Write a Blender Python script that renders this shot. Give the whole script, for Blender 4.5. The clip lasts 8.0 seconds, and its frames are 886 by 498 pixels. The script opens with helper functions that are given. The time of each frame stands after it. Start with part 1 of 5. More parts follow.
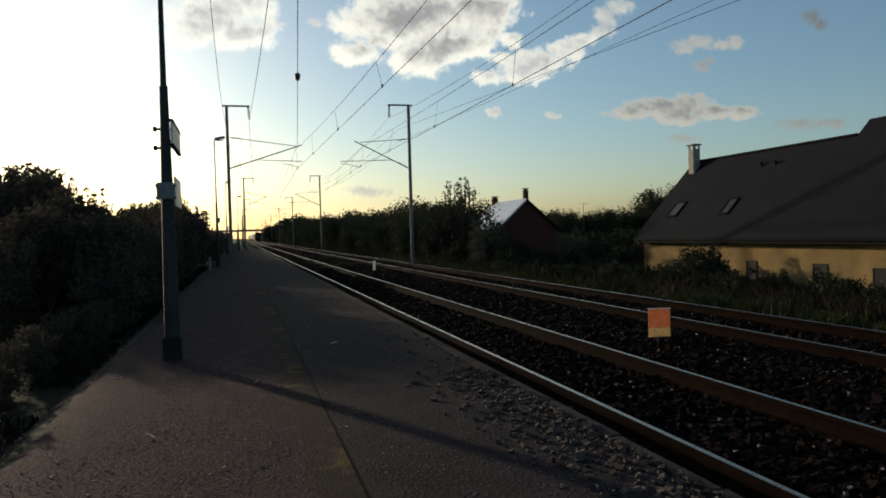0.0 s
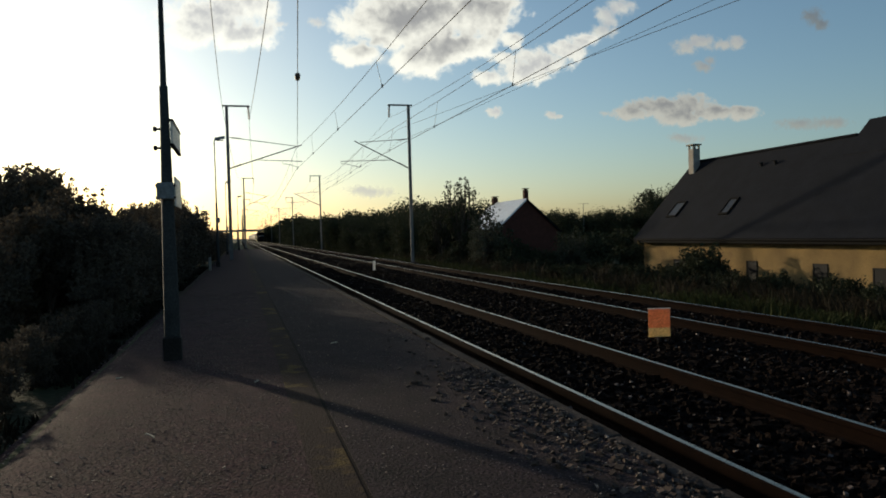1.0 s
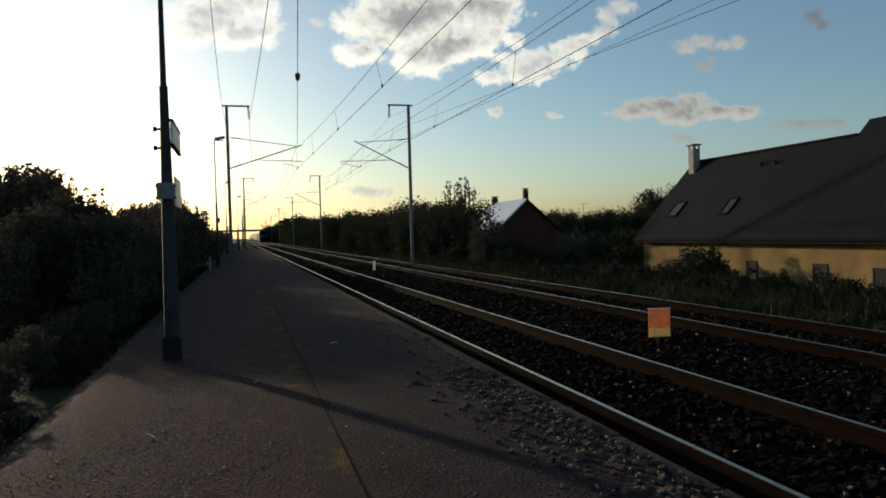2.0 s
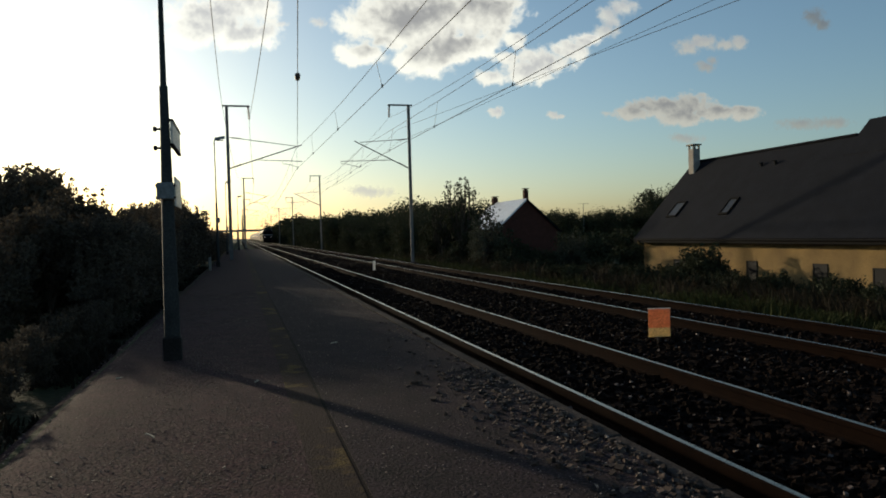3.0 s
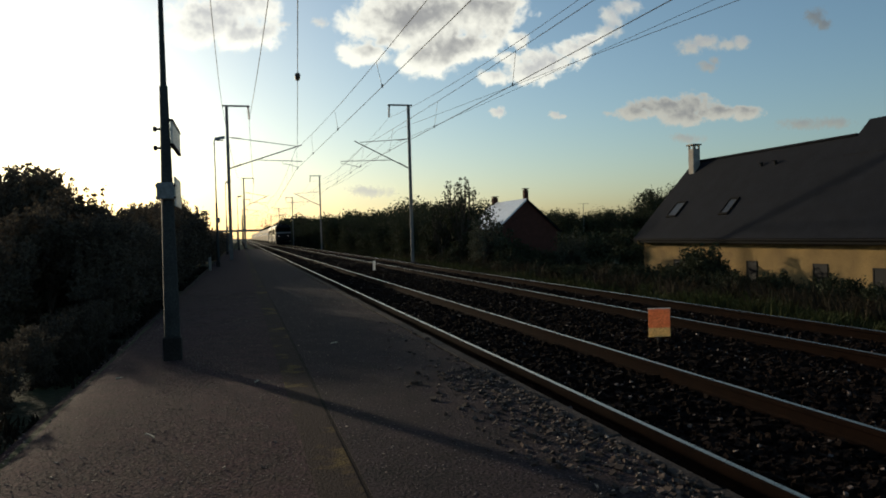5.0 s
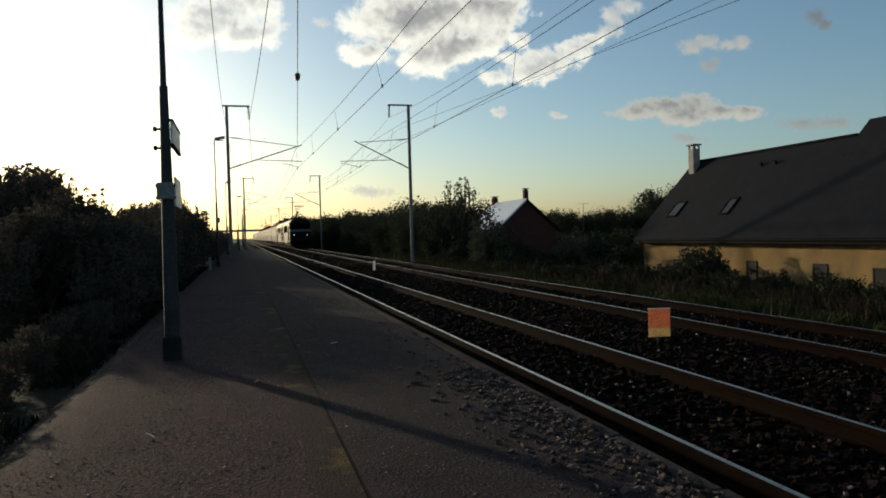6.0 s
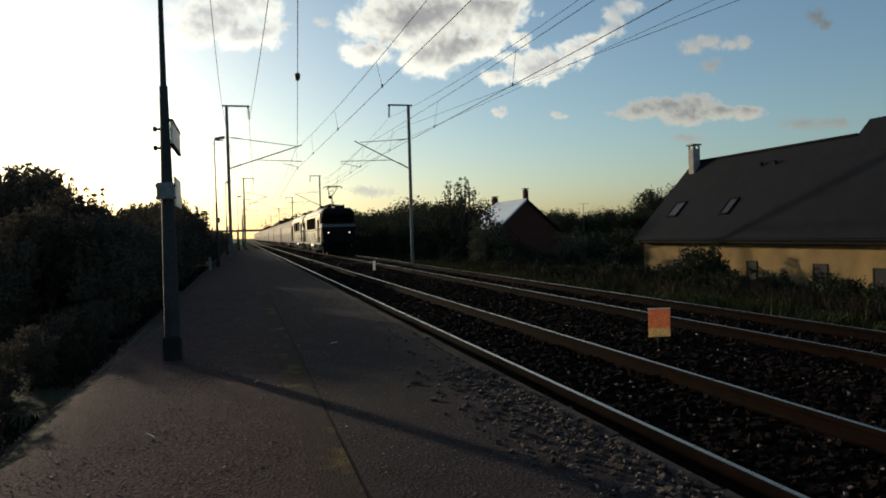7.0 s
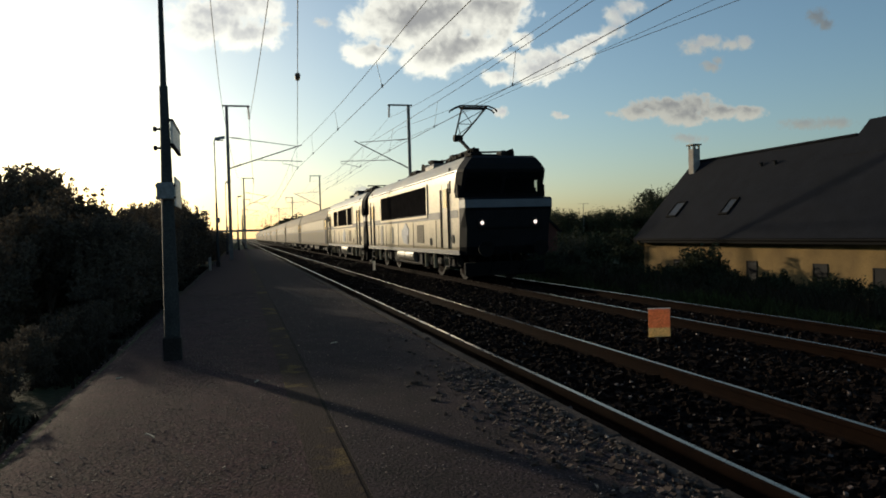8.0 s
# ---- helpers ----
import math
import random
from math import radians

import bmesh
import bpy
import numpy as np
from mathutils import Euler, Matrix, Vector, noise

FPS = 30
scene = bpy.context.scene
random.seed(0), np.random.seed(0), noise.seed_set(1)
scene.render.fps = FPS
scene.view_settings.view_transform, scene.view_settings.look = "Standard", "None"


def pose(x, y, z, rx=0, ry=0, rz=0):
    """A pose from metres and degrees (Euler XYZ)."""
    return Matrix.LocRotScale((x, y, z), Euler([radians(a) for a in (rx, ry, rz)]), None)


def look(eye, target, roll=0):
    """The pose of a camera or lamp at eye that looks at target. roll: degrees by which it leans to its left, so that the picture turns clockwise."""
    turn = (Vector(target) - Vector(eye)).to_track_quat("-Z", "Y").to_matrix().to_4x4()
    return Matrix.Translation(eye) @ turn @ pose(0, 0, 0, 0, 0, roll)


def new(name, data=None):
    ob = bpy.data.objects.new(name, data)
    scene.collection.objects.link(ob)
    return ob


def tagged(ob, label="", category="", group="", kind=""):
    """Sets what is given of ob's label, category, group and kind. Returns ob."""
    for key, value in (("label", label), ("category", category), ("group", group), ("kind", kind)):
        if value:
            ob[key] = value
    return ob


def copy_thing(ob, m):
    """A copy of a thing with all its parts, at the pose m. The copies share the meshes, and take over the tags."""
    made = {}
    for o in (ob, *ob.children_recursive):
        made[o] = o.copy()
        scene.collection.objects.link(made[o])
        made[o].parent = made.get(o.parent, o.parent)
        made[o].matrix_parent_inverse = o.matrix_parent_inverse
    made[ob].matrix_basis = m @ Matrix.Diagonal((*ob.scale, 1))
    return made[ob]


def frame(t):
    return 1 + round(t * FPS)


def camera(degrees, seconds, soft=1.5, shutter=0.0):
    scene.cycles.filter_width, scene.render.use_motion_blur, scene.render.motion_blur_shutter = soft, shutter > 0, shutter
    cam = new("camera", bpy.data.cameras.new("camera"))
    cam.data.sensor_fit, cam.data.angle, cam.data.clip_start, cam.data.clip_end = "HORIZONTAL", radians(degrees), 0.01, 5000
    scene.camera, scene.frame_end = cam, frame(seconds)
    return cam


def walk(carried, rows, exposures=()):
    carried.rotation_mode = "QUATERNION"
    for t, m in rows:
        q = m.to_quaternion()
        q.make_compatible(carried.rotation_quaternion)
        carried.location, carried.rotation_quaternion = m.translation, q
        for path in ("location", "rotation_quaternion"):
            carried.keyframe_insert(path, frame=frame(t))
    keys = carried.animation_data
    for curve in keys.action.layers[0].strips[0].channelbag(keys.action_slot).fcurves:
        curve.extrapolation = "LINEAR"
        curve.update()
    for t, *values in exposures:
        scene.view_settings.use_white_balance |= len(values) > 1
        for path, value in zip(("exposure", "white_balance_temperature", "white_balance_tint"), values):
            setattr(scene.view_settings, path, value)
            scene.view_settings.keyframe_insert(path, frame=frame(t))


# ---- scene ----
# ---- camera ----
EYE = (0.0, 0.0, 1.554)
YAW, PITCH, ROLL = radians(15.91), radians(1.31), -1.61
AIM = (math.sin(YAW) * math.cos(PITCH), math.cos(YAW) * math.cos(PITCH), 1.554 - math.sin(PITCH))
cam = camera(63.98, 8.0, soft=1.75)
walk(cam, [(0.0, look(EYE, AIM, ROLL)), (8.0, look(EYE, AIM, ROLL))], exposures=[(0.0, 0.09, 6420, 7), (3.0, 0.13, 6420, 7), (8.0, 0.13, 6420, 7)])

# ---- world and sun ----
SUN_AZ = math.atan2(-0.438, 0.899)      # from the track's direction, negative to the west side
SUN_EL = radians(11.2)
world = bpy.data.worlds.new("evening_sky")
world.use_nodes = True
scene.world = world
wn = world.node_tree.nodes
sky = wn.new("ShaderNodeTexSky")
sky.sky_type = 'NISHITA'
sky.sun_disc = False
sky.sun_elevation = SUN_EL
sky.sun_rotation = SUN_AZ
sky.altitude = 60
sky.air_density = 1.0
sky.dust_density = 1.45
sky.ozone_density = 3.0
wn["Background"].inputs["Strength"].default_value = 0.118
haze = wn.new("ShaderNodeMix")          # the evening air's faint green-blue cast
haze.data_type = 'RGBA'
haze.blend_type = 'MULTIPLY'
haze.inputs["Factor"].default_value = 1.0
haze.inputs[7].default_value = (1.15, 1.11, 1.0, 1)
world.node_tree.links.new(sky.outputs[0], haze.inputs[6])
world.node_tree.links.new(haze.outputs[2], wn["Background"].inputs["Color"])
sun_data = bpy.data.lights.new("sun", 'SUN')
sun_data.energy = 3.3
sun_data.angle = radians(1.1)
sun_data.color = (1.0, 0.83, 0.6)
sun = new("sun", sun_data)
SUN_DIR = Vector((math.sin(SUN_AZ) * math.cos(SUN_EL), math.cos(SUN_AZ) * math.cos(SUN_EL), math.sin(SUN_EL)))
sun.matrix_world = look(SUN_DIR * 300, (0, 0, 0))


# ---- materials ----
def material(name, colour, rough=0.8, metal=0.0, second=None, scale=3.0, fine=60.0, bump=0.2, dist=0.01, spread=0.35,
             spec=0.4, random_shift=0.0, translucent=0.0, grit=(0.65, 1.3), bias=0.0):
    """A procedural surface: two colours mixed by a broad noise, a fine grain, relief, and a share that differs from piece to piece."""
    m = bpy.data.materials.new(name)
    m.use_nodes = True
    t = m.node_tree
    n, l = t.nodes, t.links
    b = n["Principled BSDF"]
    b.inputs["Metallic"].default_value = metal
    b.inputs["Specular IOR Level"].default_value = spec
    co = n.new("ShaderNodeTexCoord")
    broad = n.new("ShaderNodeTexNoise")
    broad.inputs["Scale"].default_value = scale
    broad.inputs["Detail"].default_value = 5
    broad.inputs["Roughness"].default_value = 0.6
    grain = n.new("ShaderNodeTexNoise")
    grain.inputs["Scale"].default_value = fine
    grain.inputs["Detail"].default_value = 6
    l.new(co.outputs["Object"], broad.inputs["Vector"])
    l.new(co.outputs["Object"], grain.inputs["Vector"])
    ramp = n.new("ShaderNodeValToRGB")
    second = second or tuple(c * 0.65 for c in colour)
    ramp.color_ramp.elements[0].position = 0.5 + bias - spread / 2
    ramp.color_ramp.elements[1].position = 0.5 + bias + spread / 2
    ramp.color_ramp.elements[0].color = (*second, 1)
    ramp.color_ramp.elements[1].color = (*colour, 1)
    l.new(broad.outputs["Fac"], ramp.inputs["Fac"])
    mix = n.new("ShaderNodeMix")
    mix.data_type = 'RGBA'
    mix.blend_type = 'MULTIPLY'
    mix.inputs["Factor"].default_value = 1.0
    g = n.new("ShaderNodeMapRange")
    g.inputs["From Min"].default_value, g.inputs["From Max"].default_value = 0.3, 0.7
    g.inputs["To Min"].default_value, g.inputs["To Max"].default_value = grit
    l.new(grain.outputs["Fac"], g.inputs["Value"])
    l.new(ramp.outputs["Color"], mix.inputs[6])
    l.new(g.outputs[0], mix.inputs[7])
    out = mix.outputs[2]
    if random_shift:
        info = n.new("ShaderNodeObjectInfo")
        geo = n.new("ShaderNodeNewGeometry")
        add = n.new("ShaderNodeMath")
        add.operation = 'ADD'
        l.new(info.outputs["Random"], add.inputs[0])
        l.new(geo.outputs["Random Per Island"], add.inputs[1])
        r = n.new("ShaderNodeMapRange")
        r.inputs["From Max"].default_value = 2.0
        r.inputs["To Min"].default_value, r.inputs["To Max"].default_value = 1 - random_shift, 1 + random_shift
        l.new(add.outputs[0], r.inputs["Value"])
        m2 = n.new("ShaderNodeMix")
        m2.data_type = 'RGBA'
        m2.blend_type = 'MULTIPLY'
        m2.inputs["Factor"].default_value = 1.0
        l.new(out, m2.inputs[6])
        l.new(r.outputs[0], m2.inputs[7])
        out = m2.outputs[2]
    l.new(out, b.inputs["Base Color"])
    rr = n.new("ShaderNodeMapRange")
    rr.inputs["To Min"].default_value, rr.inputs["To Max"].default_value = max(0.04, rough - 0.12), min(1, rough + 0.12)
    l.new(broad.outputs["Fac"], rr.inputs["Value"])
    l.new(rr.outputs[0], b.inputs["Roughness"])
    if bump:
        bp = n.new("ShaderNodeBump")
        bp.inputs["Strength"].default_value = bump
        bp.inputs["Distance"].default_value = dist
        l.new(grain.outputs["Fac"], bp.inputs["Height"])
        l.new(bp.outputs[0], b.inputs["Normal"])
    if translucent:
        tr = n.new("ShaderNodeBsdfTranslucent")
        l.new(out, tr.inputs["Color"])
        ms = n.new("ShaderNodeMixShader")
        ms.inputs[0].default_value = translucent
        l.new(b.outputs[0], ms.inputs[1])
        l.new(tr.outputs[0], ms.inputs[2])
        l.new(ms.outputs[0], n["Material Output"].inputs["Surface"])
    return m


def glowing(name, colour, strength):
    m = bpy.data.materials.new(name)
    m.use_nodes = True
    b = m.node_tree.nodes["Principled BSDF"]
    b.inputs["Emission Color"].default_value = (*colour, 1)
    b.inputs["Emission Strength"].default_value = strength
    return m


M_GROUND = material("meadow_soil", (0.045, 0.055, 0.02), 0.95, spec=0.1, second=(0.03, 0.025, 0.015), scale=0.6, fine=14, bump=0.8, dist=0.08)
M_GRAVEL = material("compacted_grey_gravel", (0.06, 0.032, 0.0325), 0.97, spec=0.05, second=(0.022, 0.0145, 0.013), scale=4.5, fine=44, bump=0.8, dist=0.028, spread=0.5, grit=(0.2, 2.0))
M_ASPHALT = material("worn_grey_asphalt", (0.043, 0.0295, 0.0295), 0.97, spec=0.05, second=(0.019, 0.015, 0.014), scale=3.0, fine=48, bump=0.8, dist=0.024, spread=0.5, grit=(0.3, 1.85))
M_STRIP = material("faded_yellow_paint", (0.095, 0.062, 0.022), 0.97, spec=0.05, second=(0.034, 0.0225, 0.018), scale=2.6, fine=60, bump=0.8, dist=0.02, spread=0.12, bias=0.1, grit=(0.4, 1.7))
M_PEBBLE = material("pale_pebbles", (0.15, 0.115, 0.1), 0.8, spec=0.3, second=(0.03, 0.022, 0.018), scale=6, fine=50, bump=0.3, random_shift=0.85)
M_LOOSE = material("broken_grey_stone", (0.13, 0.088, 0.066), 0.9, spec=0.15, second=(0.02, 0.0145, 0.012), scale=6, fine=40, bump=0.4, random_shift=0.85)
M_KERB = material("grey_concrete_kerb", (0.066, 0.052, 0.044), 0.96, spec=0.05, second=(0.02, 0.0155, 0.013), scale=2.6, fine=45, bump=0.7, dist=0.012, random_shift=0.3, grit=(0.5, 1.5))
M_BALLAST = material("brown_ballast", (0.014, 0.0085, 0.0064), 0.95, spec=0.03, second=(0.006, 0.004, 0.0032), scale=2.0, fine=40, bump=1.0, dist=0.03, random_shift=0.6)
M_PEBBLE_GLINT = material("pale_quartz_stone", (0.26, 0.18, 0.13), 0.7, second=(0.05, 0.034, 0.026), scale=8, fine=40, bump=0.2, random_shift=0.8, spec=0.5)
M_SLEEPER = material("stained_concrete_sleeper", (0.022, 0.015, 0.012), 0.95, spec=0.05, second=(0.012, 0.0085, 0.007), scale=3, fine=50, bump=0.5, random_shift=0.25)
M_RAILHEAD = material("polished_steel", (0.44, 0.35, 0.245), 0.28, 1.0, second=(0.2, 0.15, 0.1), scale=2, fine=30, bump=0.05, spread=0.5)
# rust, darkened beyond its own colour for shade on the near rail's flank
M_RUST_SHADE = material("rusted_steel", (0.0105, 0.0052, 0.0032), 0.95, 0.0, spec=0.02, second=(0.0055, 0.0027, 0.0018), scale=5, fine=70, bump=0.4, dist=0.004)
M_MAST = material("galvanised_steel", (0.16, 0.156, 0.146), 0.62, 0.25, second=(0.095, 0.092, 0.087), scale=2, fine=50, bump=0.15, dist=0.003)
M_POLE = material("weathered_grey_green_paint", (0.05, 0.05, 0.047), 0.75, 0.1, spec=0.15, second=(0.03, 0.029, 0.028), scale=3, fine=40, bump=0.2, dist=0.003)
M_INSUL = material("brown_glazed_porcelain", (0.1, 0.05, 0.035), 0.3, second=(0.07, 0.035, 0.03), bump=0.0)
M_WIRE = material("oxidised_copper_wire", (0.07, 0.06, 0.05), 0.6, 0.4, bump=0.0)
M_SIGN = material("white_translucent_plastic", (0.78, 0.78, 0.75), 0.45, translucent=0.5, second=(0.6, 0.6, 0.57), scale=2, fine=40, bump=0.05)
M_EMBLEM = material("faded_pale_vinyl", (0.34, 0.36, 0.4), 0.6, spec=0.2, second=(0.24, 0.25, 0.28), scale=3, bump=0.03)
M_STRAW = material("dry_straw", (0.6, 0.52, 0.38), 0.8, bump=0.1)
M_BALLAST_GLINT = material("pale_ballast_stone", (0.15, 0.1, 0.075), 0.75, second=(0.03, 0.02, 0.016), scale=8, fine=40, bump=0.2, random_shift=0.9, spec=0.4)
M_BOX = material("grey_cabinet_paint", (0.2, 0.2, 0.2), 0.6, second=(0.14, 0.14, 0.14), scale=4, fine=40, bump=0.1)
M_ORANGE = material("orange_translucent_plate", (0.75, 0.36, 0.17), 0.5, second=(0.66, 0.3, 0.13), scale=9, fine=60, bump=0.1, translucent=0.5)
M_PALEYELLOW = material("pale_yellow_translucent_plate", (0.74, 0.58, 0.3), 0.5, second=(0.66, 0.5, 0.24), scale=9, fine=60, bump=0.1, translucent=0.5)
M_LOCO = material("light_beige_grey_paint", (0.52, 0.44, 0.295), 0.36, spec=0.36, second=(0.3, 0.25, 0.165), scale=0.9, fine=25, bump=0.04, spread=0.6)
M_LOCOGREY = material("mid_grey_band_paint", (0.13, 0.125, 0.12), 0.6, spec=0.2, second=(0.09, 0.087, 0.083), scale=1.5, fine=25, bump=0.04)
# charcoal paint, deepened for the shade on the backlit cab ends
M_CHARCOAL = material("charcoal_paint", (0.009, 0.0085, 0.01), 0.6, spec=0.1, second=(0.005, 0.005, 0.006), scale=2, fine=30, bump=0.05)
# black with shade put into it, for loco front, roof gear and eaves
M_SHADE_BLACK = material("sooty_black_steel", (0.009, 0.008, 0.0075), 0.9, spec=0.08, second=(0.005, 0.0045, 0.0045), scale=4, fine=40, bump=0.3)
M_TANK = material("dull_silver_tank", (0.24, 0.22, 0.18), 0.5, 0.3, second=(0.12, 0.11, 0.09), scale=3, fine=30, bump=0.05)
M_ROOFPANE = material("dull_roof_glass", (0.02, 0.024, 0.03), 0.45, second=(0.014, 0.017, 0.022), bump=0.0, spec=0.25)
# pale grey paint, its colour lowered for the shade on the nose
M_BAND_IN_SHADE = material("pale_grey_paint", (0.1, 0.108, 0.125), 0.45, spec=0.35, second=(0.075, 0.08, 0.095), scale=2, fine=30, bump=0.04)
M_LOUVRE = material("dark_louvre_metal", (0.02, 0.018, 0.018), 1.0, 0.0, spec=0.0, second=(0.012, 0.011, 0.011), scale=3, fine=40, bump=0.1)
M_UNDER = material("grimy_underframe", (0.026, 0.022, 0.019), 0.85, spec=0.15, second=(0.014, 0.012, 0.011), scale=4, fine=40, bump=0.4)
M_COACH = material("pale_coach_paint", (0.22, 0.185, 0.13), 0.7, spec=0.05, second=(0.15, 0.125, 0.09), scale=0.9, fine=20, bump=0.04, spread=0.6, random_shift=0.06)
M_GLASS = material("tinted_coach_glass", (0.03, 0.033, 0.036), 0.08, second=(0.025, 0.028, 0.03), bump=0.0, spec=0.6)
M_ROOF = material("dark_slate", (0.0135, 0.0145, 0.0185), 0.95, spec=0.05, second=(0.009, 0.0098, 0.0125), scale=1.4, fine=30, bump=0.25, random_shift=0.25)
M_SUNLIT_SLOPE = material("pale_zinc_sheet", (0.5, 0.52, 0.55), 0.4, 0.3, second=(0.42, 0.44, 0.47), scale=1.5, fine=30, bump=0.1)
M_RENDERWALL = material("ochre_wall_render", (0.27, 0.18, 0.078), 0.97, spec=0.05, second=(0.17, 0.115, 0.055), scale=0.9, fine=60, bump=0.3, dist=0.005)
M_BRICKWALL = material("red_brown_wall", (0.085, 0.034, 0.026), 0.95, spec=0.1, second=(0.06, 0.025, 0.019), scale=2, fine=30, bump=0.3)
M_CHIMNEY = material("pale_chimney_render", (0.32, 0.29, 0.25), 0.9, second=(0.24, 0.21, 0.18), scale=3, fine=50, bump=0.3)
M_BARK = material("dark_bark", (0.07, 0.05, 0.035), 0.95, scale=5, fine=30, bump=0.8, dist=0.02)
M_LEAF = material("hedge_leaves", (0.095, 0.075, 0.052), 0.75, spec=0.15, second=(0.06, 0.048, 0.035), scale=1.5, fine=20, bump=0.0, random_shift=0.55, translucent=0.3)
M_LEAFDARK = material("dark_tree_leaves", (0.042, 0.046, 0.024), 0.85, spec=0.08, second=(0.03, 0.034, 0.018), scale=0.5, fine=8, bump=0.0, random_shift=0.4, translucent=0.12)
M_LEAFPALE = material("grey_green_leaves", (0.075, 0.08, 0.055), 0.75, spec=0.15, second=(0.045, 0.05, 0.034), scale=1.5, fine=20, bump=0.0, random_shift=0.5, translucent=0.25)
M_GRASS = material("rough_grass", (0.042, 0.048, 0.015), 0.85, spec=0.05, second=(0.028, 0.03, 0.013), scale=0.35, fine=6, bump=0.0, random_shift=0.5, translucent=0.15)
M_DRYGRASS = material("dry_weeds", (0.045, 0.034, 0.022), 0.88, spec=0.05, second=(0.024, 0.02, 0.013), scale=0.5, fine=6, bump=0.0, random_shift=0.5, translucent=0.18)
M_CABGLASS = bpy.data.materials.new("dark_cab_glass")
M_CABGLASS.use_nodes = True
gn, gl = M_CABGLASS.node_tree.nodes, M_CABGLASS.node_tree.links
gn["Principled BSDF"].inputs["Base Color"].default_value = (0.01, 0.011, 0.012, 1)
gn["Principled BSDF"].inputs["Roughness"].default_value = 0.06
clear, blend = gn.new("ShaderNodeBsdfTransparent"), gn.new("ShaderNodeMixShader")
clear.inputs["Color"].default_value = (0.9, 0.93, 0.92, 1)
blend.inputs[0].default_value = 0.75
gl.new(gn["Principled BSDF"].outputs[0], blend.inputs[1])
gl.new(clear.outputs[0], blend.inputs[2])
gl.new(blend.outputs[0], gn["Material Output"].inputs["Surface"])
M_LAMP = glowing("headlamp_glow", (1.0, 0.76, 0.66), 1.2)
M_LAMPHEAD = material("grey_lamp_housing", (0.25, 0.25, 0.25), 0.5, 0.2, bump=0.05)
M_STONEBRIDGE = material("bridge_concrete", (0.2, 0.19, 0.18), 0.9, scale=0.5, fine=6, bump=0.2)


# ---- mesh helpers ----
def part(name, bm, mat, parent=None, label="", smooth=False):
    me = bpy.data.meshes.new(name)
    bm.to_mesh(me)
    bm.free()
    me.materials.append(mat)
    if smooth:
        me.shade_smooth()
    ob = new(name, me)
    if parent is not None:
        ob.parent = parent
    if label:
        tagged(ob, label)
    return ob


def again(ob, parent, m):
    """Another object on the same mesh, at the pose m under the parent."""
    o = new(ob.name.split(".")[0], ob.data)
    o.parent = parent
    o.matrix_basis = m
    return o


def box(bm, x0, x1, y0, y1, z0, z1, bevel=0.0):
    vs = [bm.verts.new((x, y, z)) for x in (x0, x1) for y in (y0, y1) for z in (z0, z1)]
    fs = [bm.faces.new([vs[i] for i in q]) for q in ((0, 1, 3, 2), (4, 6, 7, 5), (0, 4, 5, 1), (2, 3, 7, 6), (0, 2, 6, 4), (1, 5, 7, 3))]
    if bevel:
        es = {e for f in fs for e in f.edges}
        bmesh.ops.bevel(bm, geom=list(es), offset=bevel, segments=1, affect='EDGES')
    return bm


def bar(bm, a, b, r0, r1=None, seg=8, cap=True):
    """A round bar from a to b."""
    a, b = Vector(a), Vector(b)
    r1 = r0 if r1 is None else r1
    d = (b - a).normalized()
    u = d.orthogonal().normalized()
    v = d.cross(u)
    rings = []
    for p, r in ((a, r0), (b, r1)):
        rings.append([bm.verts.new(p + (u * math.cos(2 * math.pi * i / seg) + v * math.sin(2 * math.pi * i / seg)) * r) for i in range(seg)])
    for i in range(seg):
        j = (i + 1) % seg
        bm.faces.new((rings[0][i], rings[0][j], rings[1][j], rings[1][i]))
    if cap:
        bm.faces.new(rings[0][::-1])
        bm.faces.new(rings[1])
    return bm


def tube(bm, points, r, seg=5):
    pts = [Vector(p) for p in points]
    rings = []
    for i, p in enumerate(pts):
        d = (pts[min(i + 1, len(pts) - 1)] - pts[max(i - 1, 0)]).normalized()
        u = d.cross(Vector((0, 0, 1)))
        u = (u if u.length > 1e-3 else Vector((1, 0, 0))).normalized()
        v = u.cross(d)
        rr = r[i] if isinstance(r, (list, tuple)) else r
        rings.append([bm.verts.new(p + (u * math.cos(2 * math.pi * k / seg) + v * math.sin(2 * math.pi * k / seg)) * rr) for k in range(seg)])
    for a, b in zip(rings, rings[1:]):
        for k in range(seg):
            j = (k + 1) % seg
            bm.faces.new((a[k], a[j], b[j], b[k]))
    bm.faces.new(rings[0][::-1])
    bm.faces.new(rings[-1])
    return bm


def prism(bm, profile, y0, y1):
    """A closed (x, z) profile drawn out along y."""
    a = [bm.verts.new((x, y0, z)) for x, z in profile]
    b = [bm.verts.new((x, y1, z)) for x, z in profile]
    n = len(profile)
    for i in range(n):
        j = (i + 1) % n
        bm.faces.new((a[i], b[i], b[j], a[j]))
    bm.faces.new(a)
    bm.faces.new(b[::-1])
    bmesh.ops.recalc_face_normals(bm, faces=bm.faces)
    return bm


def empty(name, m=None):
    ob = new(name)
    ob.empty_display_size = 0.2
    if m is not None:
        ob.matrix_basis = m
    return ob


# ---- the line's plan: rail tops at z = 0, the tracks run along y ----
C1, C2 = 3.774, 7.849
HALF = 0.7525
PLAT = 0.25
EDGE = 2.28
FAR = 900.0


def terrain(x, y):
    """Height of the ground beside the line."""
    z = -0.62
    if x > 10.5:
        k = min(1, (x - 10.5) / 8.0)
        z -= 0.85 * k * k * (3 - 2 * k)
    if x < -1.2:
        z = -0.1
    z += 0.12 * noise.noise((x * 0.15, y * 0.15, 0)) * min(1, abs(x - 5) / 8)
    return z


